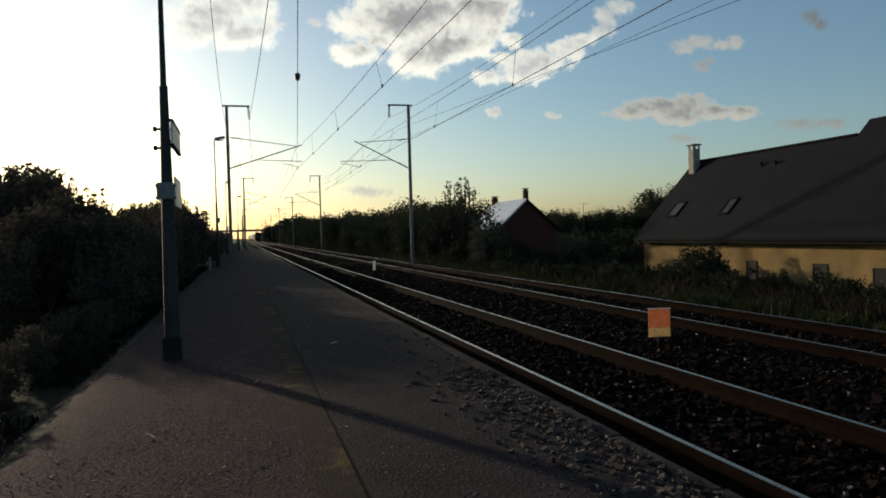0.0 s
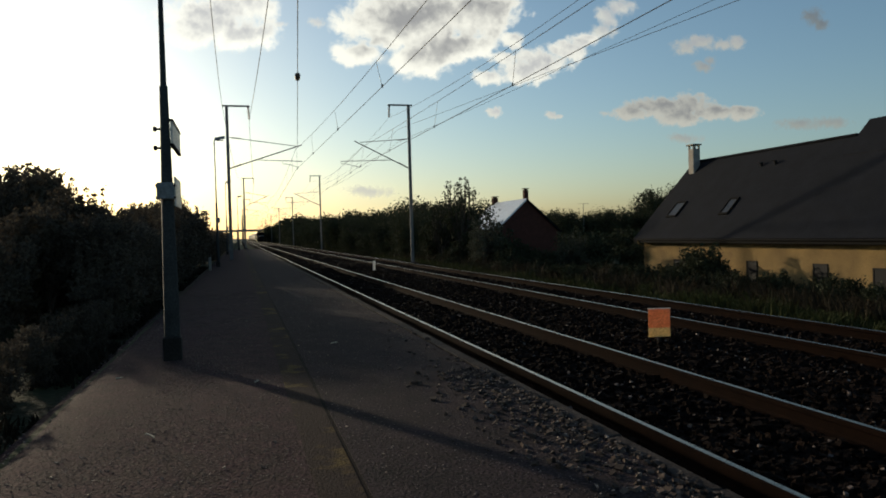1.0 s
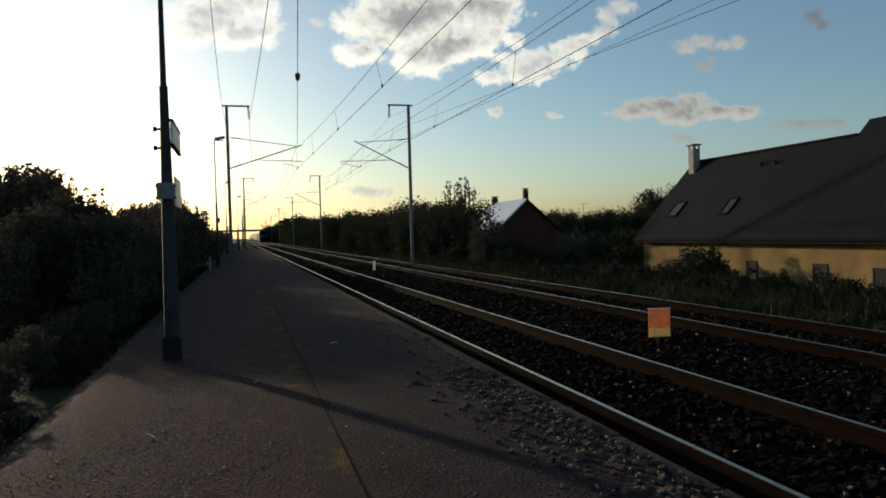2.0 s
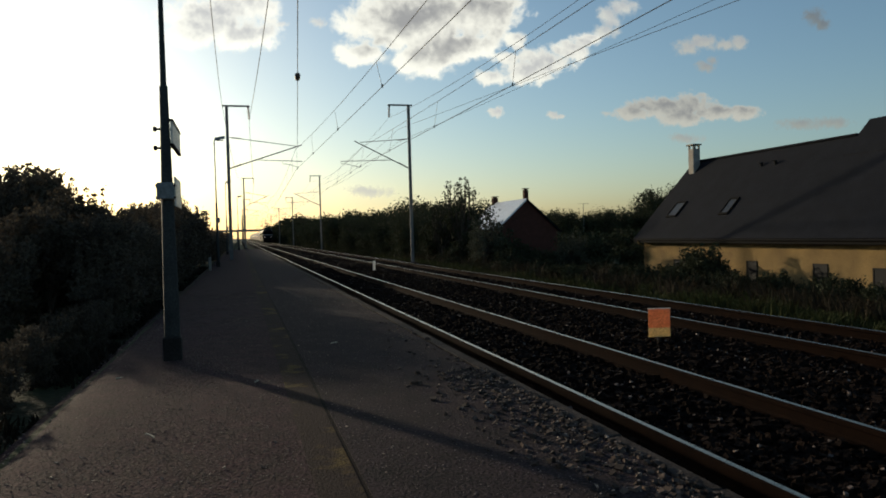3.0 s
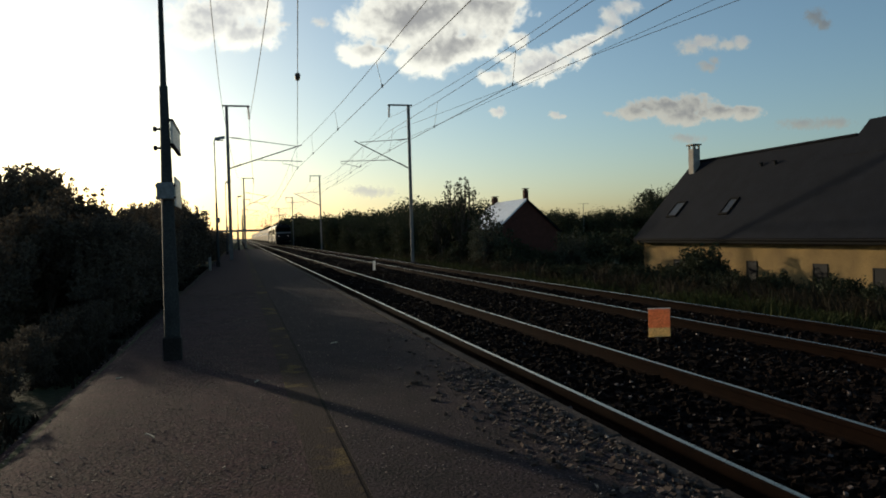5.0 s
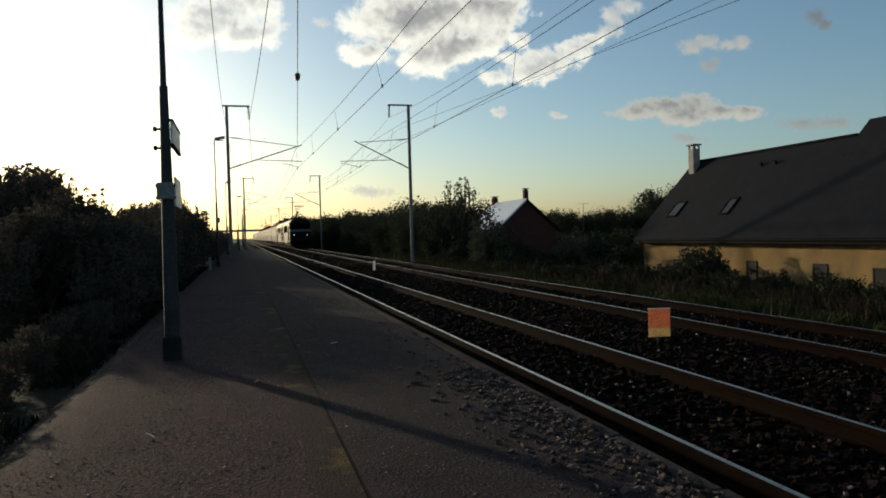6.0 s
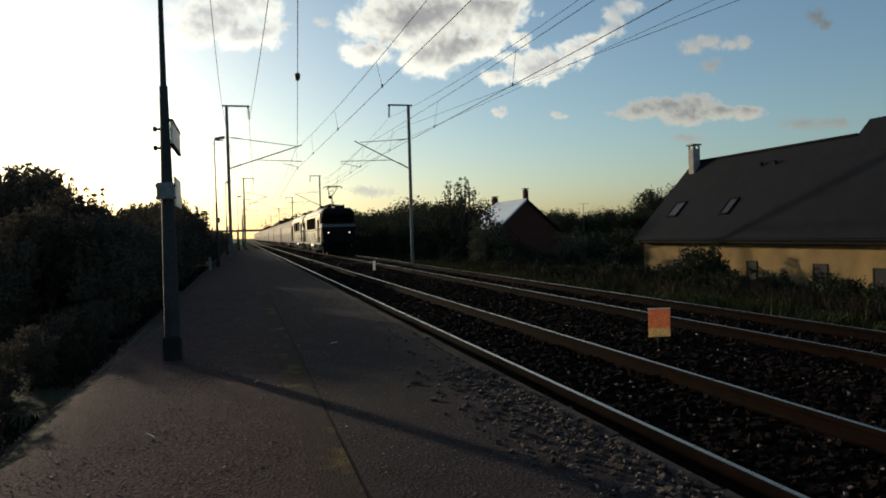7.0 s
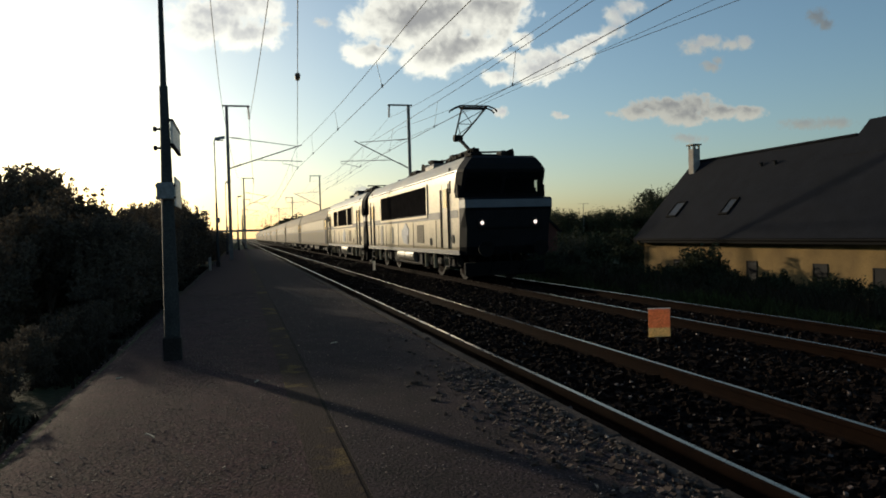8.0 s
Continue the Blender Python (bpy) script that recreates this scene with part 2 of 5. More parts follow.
def build_ground():
    bm = bmesh.new()
    xs = [-4000, -1500, -600, -250, -120, -60, -30, -16, -9, -5, -2.6, -1.3, -1.2, 0, 3, 6, 9.5, 10.5, 11.5, 12.5, 13.5, 14.5, 15.5, 16.5, 17.5, 18.5, 20, 23, 27, 32, 40, 60, 100, 200, 500, 1500, 4000]
    ys = [-3000, -800, -200, -60, -25, -10, -5] + list(range(0, 60, 3)) + [66, 75, 90, 110, 140, 180, 240, 320, 420, 600, 900, 1500, 2500, 4500]
    grid = [[bm.verts.new((x, y, terrain(x, y))) for y in ys] for x in xs]
    for i in range(len(xs) - 1):
        for j in range(len(ys) - 1):
            bm.faces.new((grid[i][j], grid[i + 1][j], grid[i + 1][j + 1], grid[i][j + 1]))
    tagged(part("ground", bm, M_GROUND, smooth=True), "rough grass-grown soil beside the railway line", "ground", kind="structure")


def build_platform():
    """Gravel walkway, asphalt lane along the edge and a faded strip between them."""
    plat = tagged(empty("platform"), "low station platform of gravel and worn asphalt", "platform", kind="structure")
    y0, y1 = -8.0, 88.0
    bm = bmesh.new()
    ny = 200
    cols = [-1.75, -1.5, -1.3, -1.0, -0.6, -0.2, 0.1, 0.33]
    vs = []
    for i in range(ny + 1):
        y = y0 + (y1 - y0) * (i / ny) ** 1.5
        vs.append([])
        for x in cols:
            z = PLAT + 0.018 * noise.noise((x * 1.2, y * 0.8, 3)) + 0.01 * noise.noise((x * 4, y * 4, 1))
            if x < -1.4:
                z -= 0.03 + (-1.4 - x) * 0.6
            if x > 0.3:
                z = PLAT + 0.001
            vs[-1].append(bm.verts.new((x, y, z)))
    for a, b in zip(vs, vs[1:]):
        for i in range(len(cols) - 1):
            bm.faces.new((a[i], a[i + 1], b[i + 1], b[i]))
    part("gravel_lane", bm, M_GRAVEL, plat, "brownish compacted gravel with scattered pebbles", smooth=True)
    bm = bmesh.new()
    box(bm, -1.5, 0.31, y0 + 0.05, y1 - 0.05, -0.7, PLAT - 0.07)
    part("platform_core", bm, M_GROUND, plat)
    bm = bmesh.new()
    box(bm, 0.33, 0.565, y0, y1, -0.7, PLAT + 0.001)
    part("painted_strip", bm, M_STRIP, plat, "worn yellow line, mostly faded to brown")
    bm = bmesh.new()
    box(bm, 0.592, EDGE - 0.16, y0, y1, -0.7, PLAT)
    part("asphalt_lane", bm, M_ASPHALT, plat, "grey worn asphalt lane")
    bm = bmesh.new()
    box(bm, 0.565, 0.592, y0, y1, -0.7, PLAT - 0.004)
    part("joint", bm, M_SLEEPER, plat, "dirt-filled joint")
    bm = bmesh.new()
    box(bm, -0.06, 0.06, 0, 0.985, -0.75, 0, 0.008)
    k0 = part("kerb_stone", bm, M_KERB, plat, "grey concrete edge block")
    k0.matrix_basis = pose(EDGE - 0.06, y0, PLAT - 0.002)
    rnd = random.Random(4)
    for i in range(1, 95):
        again(k0, plat, pose(EDGE - 0.06 + rnd.uniform(-0.006, 0.006), y0 + i, PLAT - 0.004 + rnd.uniform(-0.006, 0.006), 0, 0, rnd.uniform(-0.25, 0.25)))


def rail_profile():
    half = [(0.0, -0.172), (0.075, -0.172), (0.075, -0.16), (0.02, -0.145), (0.0095, -0.13), (0.0095, -0.055), (0.035, -0.042), (0.036, -0.01), (0.024, -0.002)]
    return half, [(0.024, -0.002), (0.018, -0.0005), (0.0, 0.0)]


def build_track(cx, label):
    bed = tagged(empty("track"), label, "railway track", kind="structure")
    for sx in (-1, 1):
        x = cx + sx * HALF
        low, top = rail_profile()
        bm = bmesh.new()
        prof = [(x + a, b) for a, b in low] + [(x - a, b) for a, b in low[::-1][:-1]]
        prism(bm, prof, -15, FAR)
        rail = part("rail", bm, M_RUST_SHADE, bed, "steel rail with rusty flanks and polished head")
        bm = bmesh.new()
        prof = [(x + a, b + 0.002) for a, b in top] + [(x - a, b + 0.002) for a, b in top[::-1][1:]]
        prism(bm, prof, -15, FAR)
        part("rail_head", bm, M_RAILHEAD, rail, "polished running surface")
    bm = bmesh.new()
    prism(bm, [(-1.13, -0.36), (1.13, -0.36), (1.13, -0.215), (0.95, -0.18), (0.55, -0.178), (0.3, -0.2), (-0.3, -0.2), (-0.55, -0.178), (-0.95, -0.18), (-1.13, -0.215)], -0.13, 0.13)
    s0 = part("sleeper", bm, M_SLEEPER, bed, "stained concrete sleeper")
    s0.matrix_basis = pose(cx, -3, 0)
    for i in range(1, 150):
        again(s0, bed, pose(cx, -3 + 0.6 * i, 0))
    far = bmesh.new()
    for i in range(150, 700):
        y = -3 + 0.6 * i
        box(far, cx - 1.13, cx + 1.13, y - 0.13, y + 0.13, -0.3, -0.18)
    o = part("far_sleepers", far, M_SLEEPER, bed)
    tagged(o, kind="stuff")


def build_ballast():
    bm = bmesh.new()
    xs = [2.15, 2.3, 2.6, 3.0, 3.4, 3.774, 4.2, 4.6, 5.0, 5.4, 5.8, 6.2, 6.7, 7.1, 7.5, 7.849, 8.3, 8.7, 9.2, 9.7, 10.3, 11.0]
    ys = [-15 + 0.5 * i for i in range(150)] + [60 + 4 * i for i in range(60)] + [300, 350, 420, 520, 700, FAR]
    vs = []
    for y in ys:
        row = []
        for x in xs:
            z = -0.185
            if 4.7 < x < 6.9:
                z = -0.165
            if x > 9.3:
                z = -0.185 - (x - 9.3) * 0.3
            row.append(bm.verts.new((x, y, z + 0.02 * noise.noise((x * 2, y * 2, 5)))))
        vs.append(row)
    for a, b in zip(vs, vs[1:]):
        for i in range(len(xs) - 1):
            bm.faces.new((a[i], a[i + 1], b[i + 1], b[i]))
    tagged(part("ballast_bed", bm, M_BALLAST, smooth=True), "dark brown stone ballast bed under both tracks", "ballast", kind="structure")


def stone_mesh(rnd):
    """The vertices and faces of one broken stone of about unit size."""
    base = [(-1, -1, -1), (1, -1, -1), (1, 1, -1), (-1, 1, -1), (-1, -1, 1), (1, -1, 1), (1, 1, 1), (-1, 1, 1)]
    v = [tuple(c * rnd.uniform(0.35, 0.62) for c in p) for p in base]
    f = [(4, 5, 6, 7), (0, 1, 5, 4), (1, 2, 6, 5), (2, 3, 7, 6), (3, 0, 4, 7)]
    return v, f


def scatter(name, label, category, mat, spots, seed, sizes, flat=0.7, parent=None):
    """Many small stones as one heap: spots are (x, y, z)."""
    rnd = random.Random(seed)
    protos = [stone_mesh(rnd) for _ in range(12)]
    verts, faces = [], []
    for x, y, z in spots:
        v, f = rnd.choice(protos)
        s = rnd.uniform(*sizes)
        if rnd.random() < 0.08:
            s *= 1.5
        m = Euler((rnd.uniform(-0.5, 0.5), rnd.uniform(-0.5, 0.5), rnd.uniform(0, 6.3))).to_matrix()
        o = len(verts)
        for p in v:
            q = m @ Vector((p[0] * s * 1.2, p[1] * s, p[2] * s * flat))
            verts.append((x + q.x, y + q.y, z + q.z))
        faces.extend(tuple(i + o for i in t) for t in f)
    me = bpy.data.meshes.new(name)
    me.from_pydata(verts, [], faces)
    me.materials.append(mat)
    return tagged(new(name, me), label, category, kind="stuff")


def build_stones():
    rnd = random.Random(11)
    spots = []
    for _ in range(54000):
        y = 1.5 + 38 * rnd.random() ** 1.7 if rnd.random() < 0.9 else rnd.uniform(-5, 1.5)
        x = rnd.uniform(2.3, 10.6)
        if abs(abs(x - C1) - HALF) < 0.09 or abs(abs(x - C2) - HALF) < 0.09:
            continue
        ph = ((y + 3) / 0.6 + 0.5) % 1 - 0.5
        on_tie = abs(ph) < 0.24 and (abs(x - C1) < 1.15 or abs(x - C2) < 1.15)
        if on_tie and rnd.random() < 0.25:
            continue
        z = -0.165 if 4.7 < x < 6.9 else -0.18
        if x > 9.3:
            z = -0.18 - (x - 9.3) * 0.3
        spots.append((x, y, -0.158 if on_tie else z + rnd.uniform(-0.005, 0.045)))
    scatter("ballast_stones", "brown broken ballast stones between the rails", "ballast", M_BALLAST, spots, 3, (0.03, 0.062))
    # pale-coloured stones stand in for sun glints on the ballast
    bright = [(x + rnd.uniform(-0.05, 0.05), y, z + 0.02) for x, y, z in spots[::22]]
    scatter("pale_ballast_stones", "scattered pale stones standing in for sun glints on the ballast", "ballast", M_BALLAST_GLINT, bright, 9, (0.01, 0.03))
    spots = []
    for _ in range(20000):
        y = 36 + 110 * rnd.random() ** 1.5
        x = rnd.uniform(2.35, 10.4)
        if abs(abs(x - C1) - HALF) < 0.1 or abs(abs(x - C2) - HALF) < 0.1:
            continue
        z = -0.15 if 4.7 < x < 6.9 else -0.165
        spots.append((x, y, z - max(0, x - 9.3) * 0.3))
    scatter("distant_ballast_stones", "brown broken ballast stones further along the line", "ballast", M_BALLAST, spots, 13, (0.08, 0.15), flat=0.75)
    spots = []
    for _ in range(24000):
        y = 2.2 + 16 * rnd.random() ** 1.35 if rnd.random() < 0.9 else rnd.uniform(-5, 2.2)
        x = rnd.choice((rnd.uniform(-1.5, 0.3), rnd.uniform(-1.5, 0.3), rnd.uniform(0.6, 2.1)))
        spots.append((x, y, PLAT + rnd.uniform(-0.003, 0.004)))
    scatter("platform_grit", "small pebbles and grit lying on the platform", "gravel", M_PEBBLE, spots, 5, (0.0025, 0.007), flat=0.5)
    scatter("platform_pebbles", "a few larger pale pebbles on the platform", "gravel", M_PEBBLE_GLINT, spots[::14], 7, (0.004, 0.01), flat=0.6)
    spots = []
    for _ in range(1250):
        y = 2.0 + 4.4 * rnd.random() ** 1.05 + (5 * rnd.random() if rnd.random() < 0.1 else 0)
        x = EDGE - 0.1 - abs(rnd.gauss(0, 0.3))
        if x < 0.75 or noise.noise((x * 1.8, y * 1.3, 7)) < -0.12 - 0.3 * rnd.random():
            continue
        spots.append((x, y, PLAT + rnd.uniform(-0.002, 0.006)))
    scatter("loose_stones", "loose pale stones strewn beside the platform edge", "gravel", M_LOOSE, spots, 6, (0.008, 0.034))
    # small pale chips painted in as sunlit glints on the loose stones
    glints = [(x + 0.02, y + 0.03, z + 0.006) for x, y, z in spots[::4]]
    scatter("pale_stone_chips", "small pale chips standing in for glints on the loose stones", "gravel", M_PEBBLE_GLINT, glints, 8, (0.006, 0.014))


# ---- overhead line ----
def h_beam(bm, x, y, z0, z1, w=0.2, d=0.16):
    """A steel mast of H section, slightly narrower at its top."""
    t = 0.02
    for a, b, c, e in ((-w / 2, w / 2, -d / 2, -d / 2 + t), (-w / 2, w / 2, d / 2 - t, d / 2), (-t / 2, t / 2, -d / 2 + t, d / 2 - t)):
        vs = []
        for z, k in ((z0, 1.0), (z1, 0.85)):
            vs.append([bm.verts.new((x + p * k, y + q * k, z)) for p, q in ((a, c), (b, c), (b, e), (a, e))])
        for i in range(4):
            j = (i + 1) % 4
            bm.faces.new((vs[0][i], vs[0][j], vs[1][j], vs[1][i]))
        bm.faces.new(vs[0][::-1])
        bm.faces.new(vs[1])
    return bm


def insulator(bm, a, b, r=0.075, n=6):
    a, b = Vector(a), Vector(b)
    bar(bm, a, b, r * 0.35, seg=6)
    for i in range(n):
        p = a.lerp(b, (i + 0.5) / n)
        d = (b - a).normalized()
        bar(bm, p - d * 0.022, p + d * 0.022, r, r * 0.6, seg=8)


def build_mast(x, y, side, cx, top, tip_x, tip_z, label, wire_x):
    """A mast with its bracket. side: +1 when the track lies to larger x."""
    mast = tagged(empty("catenary_mast", pose(x, y, 0)), label, "mast", "masts along the line")
    s = side
    reach = abs(tip_x - x)
    bm = bmesh.new()
    h_beam(bm, 0, 0, -0.7, top)
    part("post", bm, M_MAST, mast)
    bm = bmesh.new()
    box(bm, -0.28, 0.28, -0.28, 0.28, -0.9, PLAT + 0.02 if x < 2 else -0.3, 0.03)
    part("footing", bm, M_KERB, mast, "concrete footing block")
    bm = bmesh.new()
    box(bm, -0.26 if s > 0 else -1.36, 1.36 if s > 0 else 0.26, -0.04, 0.04, top - 0.05, top + 0.05, 0.01)
    part("top_arm", bm, M_MAST, mast)
    bm = bmesh.new()
    insulator(bm, (s * 1.26, 0, top - 0.05), (s * 1.3, 0, top - 0.8), 0.09, 7)
    part("feeder_insulator", bm, M_INSUL, mast, "brown ribbed insulator")
    bm = bmesh.new()
    bar(bm, (s * 0.1, 0, 7.7), (s * (reach - 0.35), 0, tip_z - 0.08), 0.022)
    part("stay_tube", bm, M_MAST, mast)
    bm = bmesh.new()
    insulator(bm, (s * 0.25, 0, 7.69), (s * 0.8, 0, 7.62), 0.06, 5)
    part("stay_insulator", bm, M_INSUL, mast)
    bm = bmesh.new()
    bar(bm, (s * 0.1, 0, 5.82), (s * reach, 0, tip_z), 0.034)
    part("diagonal_tube", bm, M_MAST, mast)
    bm = bmesh.new()
    insulator(bm, (s * 0.22, 0, 5.87), (s * 0.75, 0, 5.82 + (tip_z - 5.82) * 0.75 / reach), 0.07, 5)
    part("diagonal_insulator", bm, M_INSUL, mast)
    bm = bmesh.new()
    r0 = reach * 0.34
    bar(bm, (s * r0, 0, 6.34), (s * (reach + (0.9 if s < 0 else 0.0)), 0, 6.25), 0.022)
    part("registration_tube", bm, M_MAST, mast)
    bm = bmesh.new()
    wx = wire_x - x
    far_end = s * (reach + (0.88 if s < 0 else -1.2))
    tube(bm, [(far_end, 0, 6.24), (far_end, 0, 6.1), (far_end + (wx - far_end) * 0.4, 0, 6.06), (wx, 0, 5.86)], 0.016)
    part("steady_arm", bm, M_MAST, mast)
    return mast


def span(bm, a, b, sag, r, n=14):
    a, b = Vector(a), Vector(b)
    pts = []
    for i in range(n + 1):
        u = i / n
        p = a.lerp(b, u)
        p.z -= 4 * sag * u * (1 - u)
        pts.append(p)
    tube(bm, pts, r, 4)
    return pts


MAST_Y = [-9.0, 45.0, 98.8, 152.5, 206.5, 260.5, 314.5, 368.5]


def build_overhead():
    lx = [-0.55, -0.55, 0.66, 0.87, 0.87, 0.87, 0.87, 0.87]
    for y, x in zip(MAST_Y, lx):
        build_mast(x, y, 1, C1, 9.6, 3.87, 7.27, "grey steel overhead-line mast with long bracket beside the platform", 3.65)
        build_mast(10.75, y, -1, C2, 9.88, 7.17, 7.54, "grey steel overhead-line mast beside the far track", 7.5)
    # each running wire: contact and messenger with droppers, span by span
    for ca, cb, zc, ma, mb, zm, sag in ((4.52, 3.48, 5.74, 4.2, 3.48, 7.0, 0.62), (8.44, 7.4, 5.9, 8.44, 7.64, 7.16, 0.3)):
        line = tagged(empty("contact_line"), "thin dark overhead contact wires with droppers", "overhead wire")
        for i in range(len(MAST_Y) - 1):
            ya, yb = MAST_Y[i], MAST_Y[i + 1]
            xa, xb, ka, kb = (ca, cb, ma, mb) if i % 2 == 0 else (cb, ca, mb, ma)
            bm = bmesh.new()
            span(bm, (xa, ya, zc), (xb, yb, zc), 0.04, 0.012)
            part("contact_wire", bm, M_WIRE, line)
            bm = bmesh.new()
            span(bm, (ka, ya, zm), (kb, yb, zm), sag, 0.011)
            part("messenger_wire", bm, M_WIRE, line)
            for k in range(-3, 4):
                u = 0.531 + 0.152 * k
                x, y, x2 = xa + (xb - xa) * u, ya + (yb - ya) * u, ka + (kb - ka) * u
                bm = bmesh.new()
                bar(bm, (x, y, zc - 0.16 * u * (1 - u)), (x2, y, zm - 4 * sag * u * (1 - u)), 0.008, seg=4)
                bar(bm, (x, y, zc - 0.07), (x, y, zc + 0.03), 0.026, seg=5)
                part("dropper", bm, M_WIRE, line)
    for name, label, pts, sag, r in (
            ("feeder_wire", "thin dark feeder wire hung under the near masts' arms", [(x + 1.3 + (0.4 if y < 0 else 0), y, 8.82) for x, y in zip(lx, MAST_Y)], 0.85, 0.013),
            ("feeder_wire", "thin dark feeder wire hung under the far masts' arms", [(9.45, y, 9.05) for y in MAST_Y], 1.0, 0.01),
            ("earth_cable", "thin earth cable on top of the near masts", [(x - 0.24 + (0.48 if y < 0 else 0), y, 9.6) for x, y in zip(lx, MAST_Y)], 1.6, 0.011),
            ("earth_cable", "sagging earth cable on the far masts", [(14.78, -9.0, 6.56), (10.08, 45.0, 8.34)] + [(10.6, y, 8.55) for y in MAST_Y[2:]], 0.0, 0.009),
            ("earth_cable", "sagging signal cable on the far masts", [(17.9, -9.0, 9.17), (9.93, 45.0, 7.45)] + [(10.62, y, 7.95) for y in MAST_Y[2:]], 0.0, 0.008)):
        line = tagged(empty(name), label, "overhead wire")
        for a, b in zip(pts, pts[1:]):
            bm = bmesh.new()
            span(bm, a, b, sag if sag or a[1] < 0 else 0.6, r)
            part("span", bm, M_WIRE, line)
    anchor = tagged(empty("anchor_wire"), "anchoring wire slanting across to the platform side", "overhead wire")
    bm = bmesh.new()
    span(bm, (-0.5, -9, 7.0), (3.6, 45, 7.2), 0.05, 0.012)
    part("wire", bm, M_WIRE, anchor)
    bm = bmesh.new()
    bar(bm, (2.07, 24.8, 7.09), (2.1, 25.3, 7.09), 0.095, seg=10)
    bar(bm, (2.06, 24.65, 7.09), (2.07, 24.8, 7.09), 0.05, seg=10)
    part("insulator", bm, M_INSUL, anchor, "dark block insulator")


# ---- platform furniture ----
def build_lamp_post(x, y, signs):
    post = tagged(empty("lamp_post", pose(x, y, PLAT)), "grey tapered platform lamp post" + (" with two sign boards" if signs else " with a flat lamp head"), "lamp post", "platform lamps")
    bm = bmesh.new()
    tube(bm, [(0, 0, -0.1), (0, 0, 0.0), (0, 0, 1.2), (0, 0, 2.98), (0, 0, 2.99), (0, 0, 5.86), (0.1, 0, 5.96)], [0.088, 0.088, 0.073, 0.043, 0.033, 0.028, 0.028], 12)
    part("pole", bm, M_POLE, post, smooth=True)
    bm = bmesh.new()
    box(bm, -0.095, 0.095, -0.095, 0.095, -0.05, 0.26, 0.02)
    part("base_box", bm, M_UNDER, post, "dark rusty base casing")
    bm = bmesh.new()
    vs = [bm.verts.new(p) for p in ((0.02, -0.11, 5.9), (0.48, -0.13, 5.97), (0.48, 0.13, 5.97), (0.02, 0.11, 5.9), (0.02, -0.08, 6.0), (0.46, -0.09, 6.09), (0.46, 0.09, 6.09), (0.02, 0.08, 6.0))]
    for q in ((3, 2, 1, 0), (4, 5, 6, 7), (0, 1, 5, 4), (1, 2, 6, 5), (2, 3, 7, 6), (3, 0, 4, 7)):
        bm.faces.new([vs[i] for i in q])
    head = part("lamp_head", bm, M_LAMPHEAD, post)
    bm = bmesh.new()
    box(bm, 0.1, 0.4, -0.08, 0.08, 5.87, 5.9)
    part("lamp_glass", bm, M_GLASS, head)
    if not signs:
        bm = bmesh.new()
        box(bm, -0.06, 0.14, -0.1, 0.1, 2.05, 2.3, 0.01)
        part("junction_box", bm, M_BOX, post)
        return post
    bm = bmesh.new()
    box(bm, 0.055, 0.08, -0.02, 1.0, 2.36, 2.6, 0.004)
    sign = part("name_board", bm, M_SIGN, post, "long white station board seen almost edge-on")
    bm = bmesh.new()
    for z0, z1 in ((2.335, 2.36), (2.6, 2.625)):
        box(bm, 0.049, 0.086, -0.03, 1.01, z0, z1)
    part("board_rim", bm, M_UNDER, sign)
    for z in (2.33, 2.535):
        bm = bmesh.new()
        bar(bm, (-0.1, 0, z - 0.02), (0.06, 0, z - 0.02), 0.013, seg=6)
        bar(bm, (-0.105, 0, z - 0.045), (-0.105, 0, z + 0.005), 0.02, seg=6)
        part("bracket", bm, M_UNDER, post)
    bm = bmesh.new()
    box(bm, -0.1, 0.075, -0.11, -0.02, 1.75, 1.93, 0.01)
    part("control_box", bm, M_BOX, post, "small grey box strapped to the pole")
    bm = bmesh.new()
    box(bm, 0.075, 0.09, -0.05, 0.7, 1.68, 2.0, 0.004)
    part("small_board", bm, M_SIGN, post, "white notice board seen edge-on")
    bm = bmesh.new()
    for z in (1.77, 1.9):
        box(bm, -0.115, 0.09, -0.06, 0.06, z - 0.012, z + 0.012)
    part("strap", bm, M_UNDER, post)
    return post


def build_marker(x, y, z0, first):
    plate = tagged(empty("track_marker", pose(x, y, z0, 0, 0, -12 if first else 60)), ("small orange and yellow" if first else "small pale and yellow") + " marker plate on a stake between the tracks", "marker", "markers between tracks")
    bm = bmesh.new()
    box(bm, -0.165, 0.165, -0.006, 0.006, 0.135, 0.41, 0.003)
    part("upper_plate", bm, M_ORANGE if first else M_SIGN, plate, "orange field" if first else "pale field")
    bm = bmesh.new()
    box(bm, -0.165, 0.165, -0.006, 0.006, 0.0, 0.133, 0.003)
    part("lower_plate", bm, M_PALEYELLOW if first else M_SIGN, plate, "pale yellow field" if first else "")
    bm = bmesh.new()
    box(bm, -0.17, 0.17, -0.01, 0.01, 0.412, 0.425)
    part("top_edge", bm, M_SIGN, plate, "pale upper edge")
    bm = bmesh.new()
    box(bm, -0.025, 0.025, 0.008, 0.03, -0.24, 0.03)
    part("stake", bm, M_UNDER, plate)


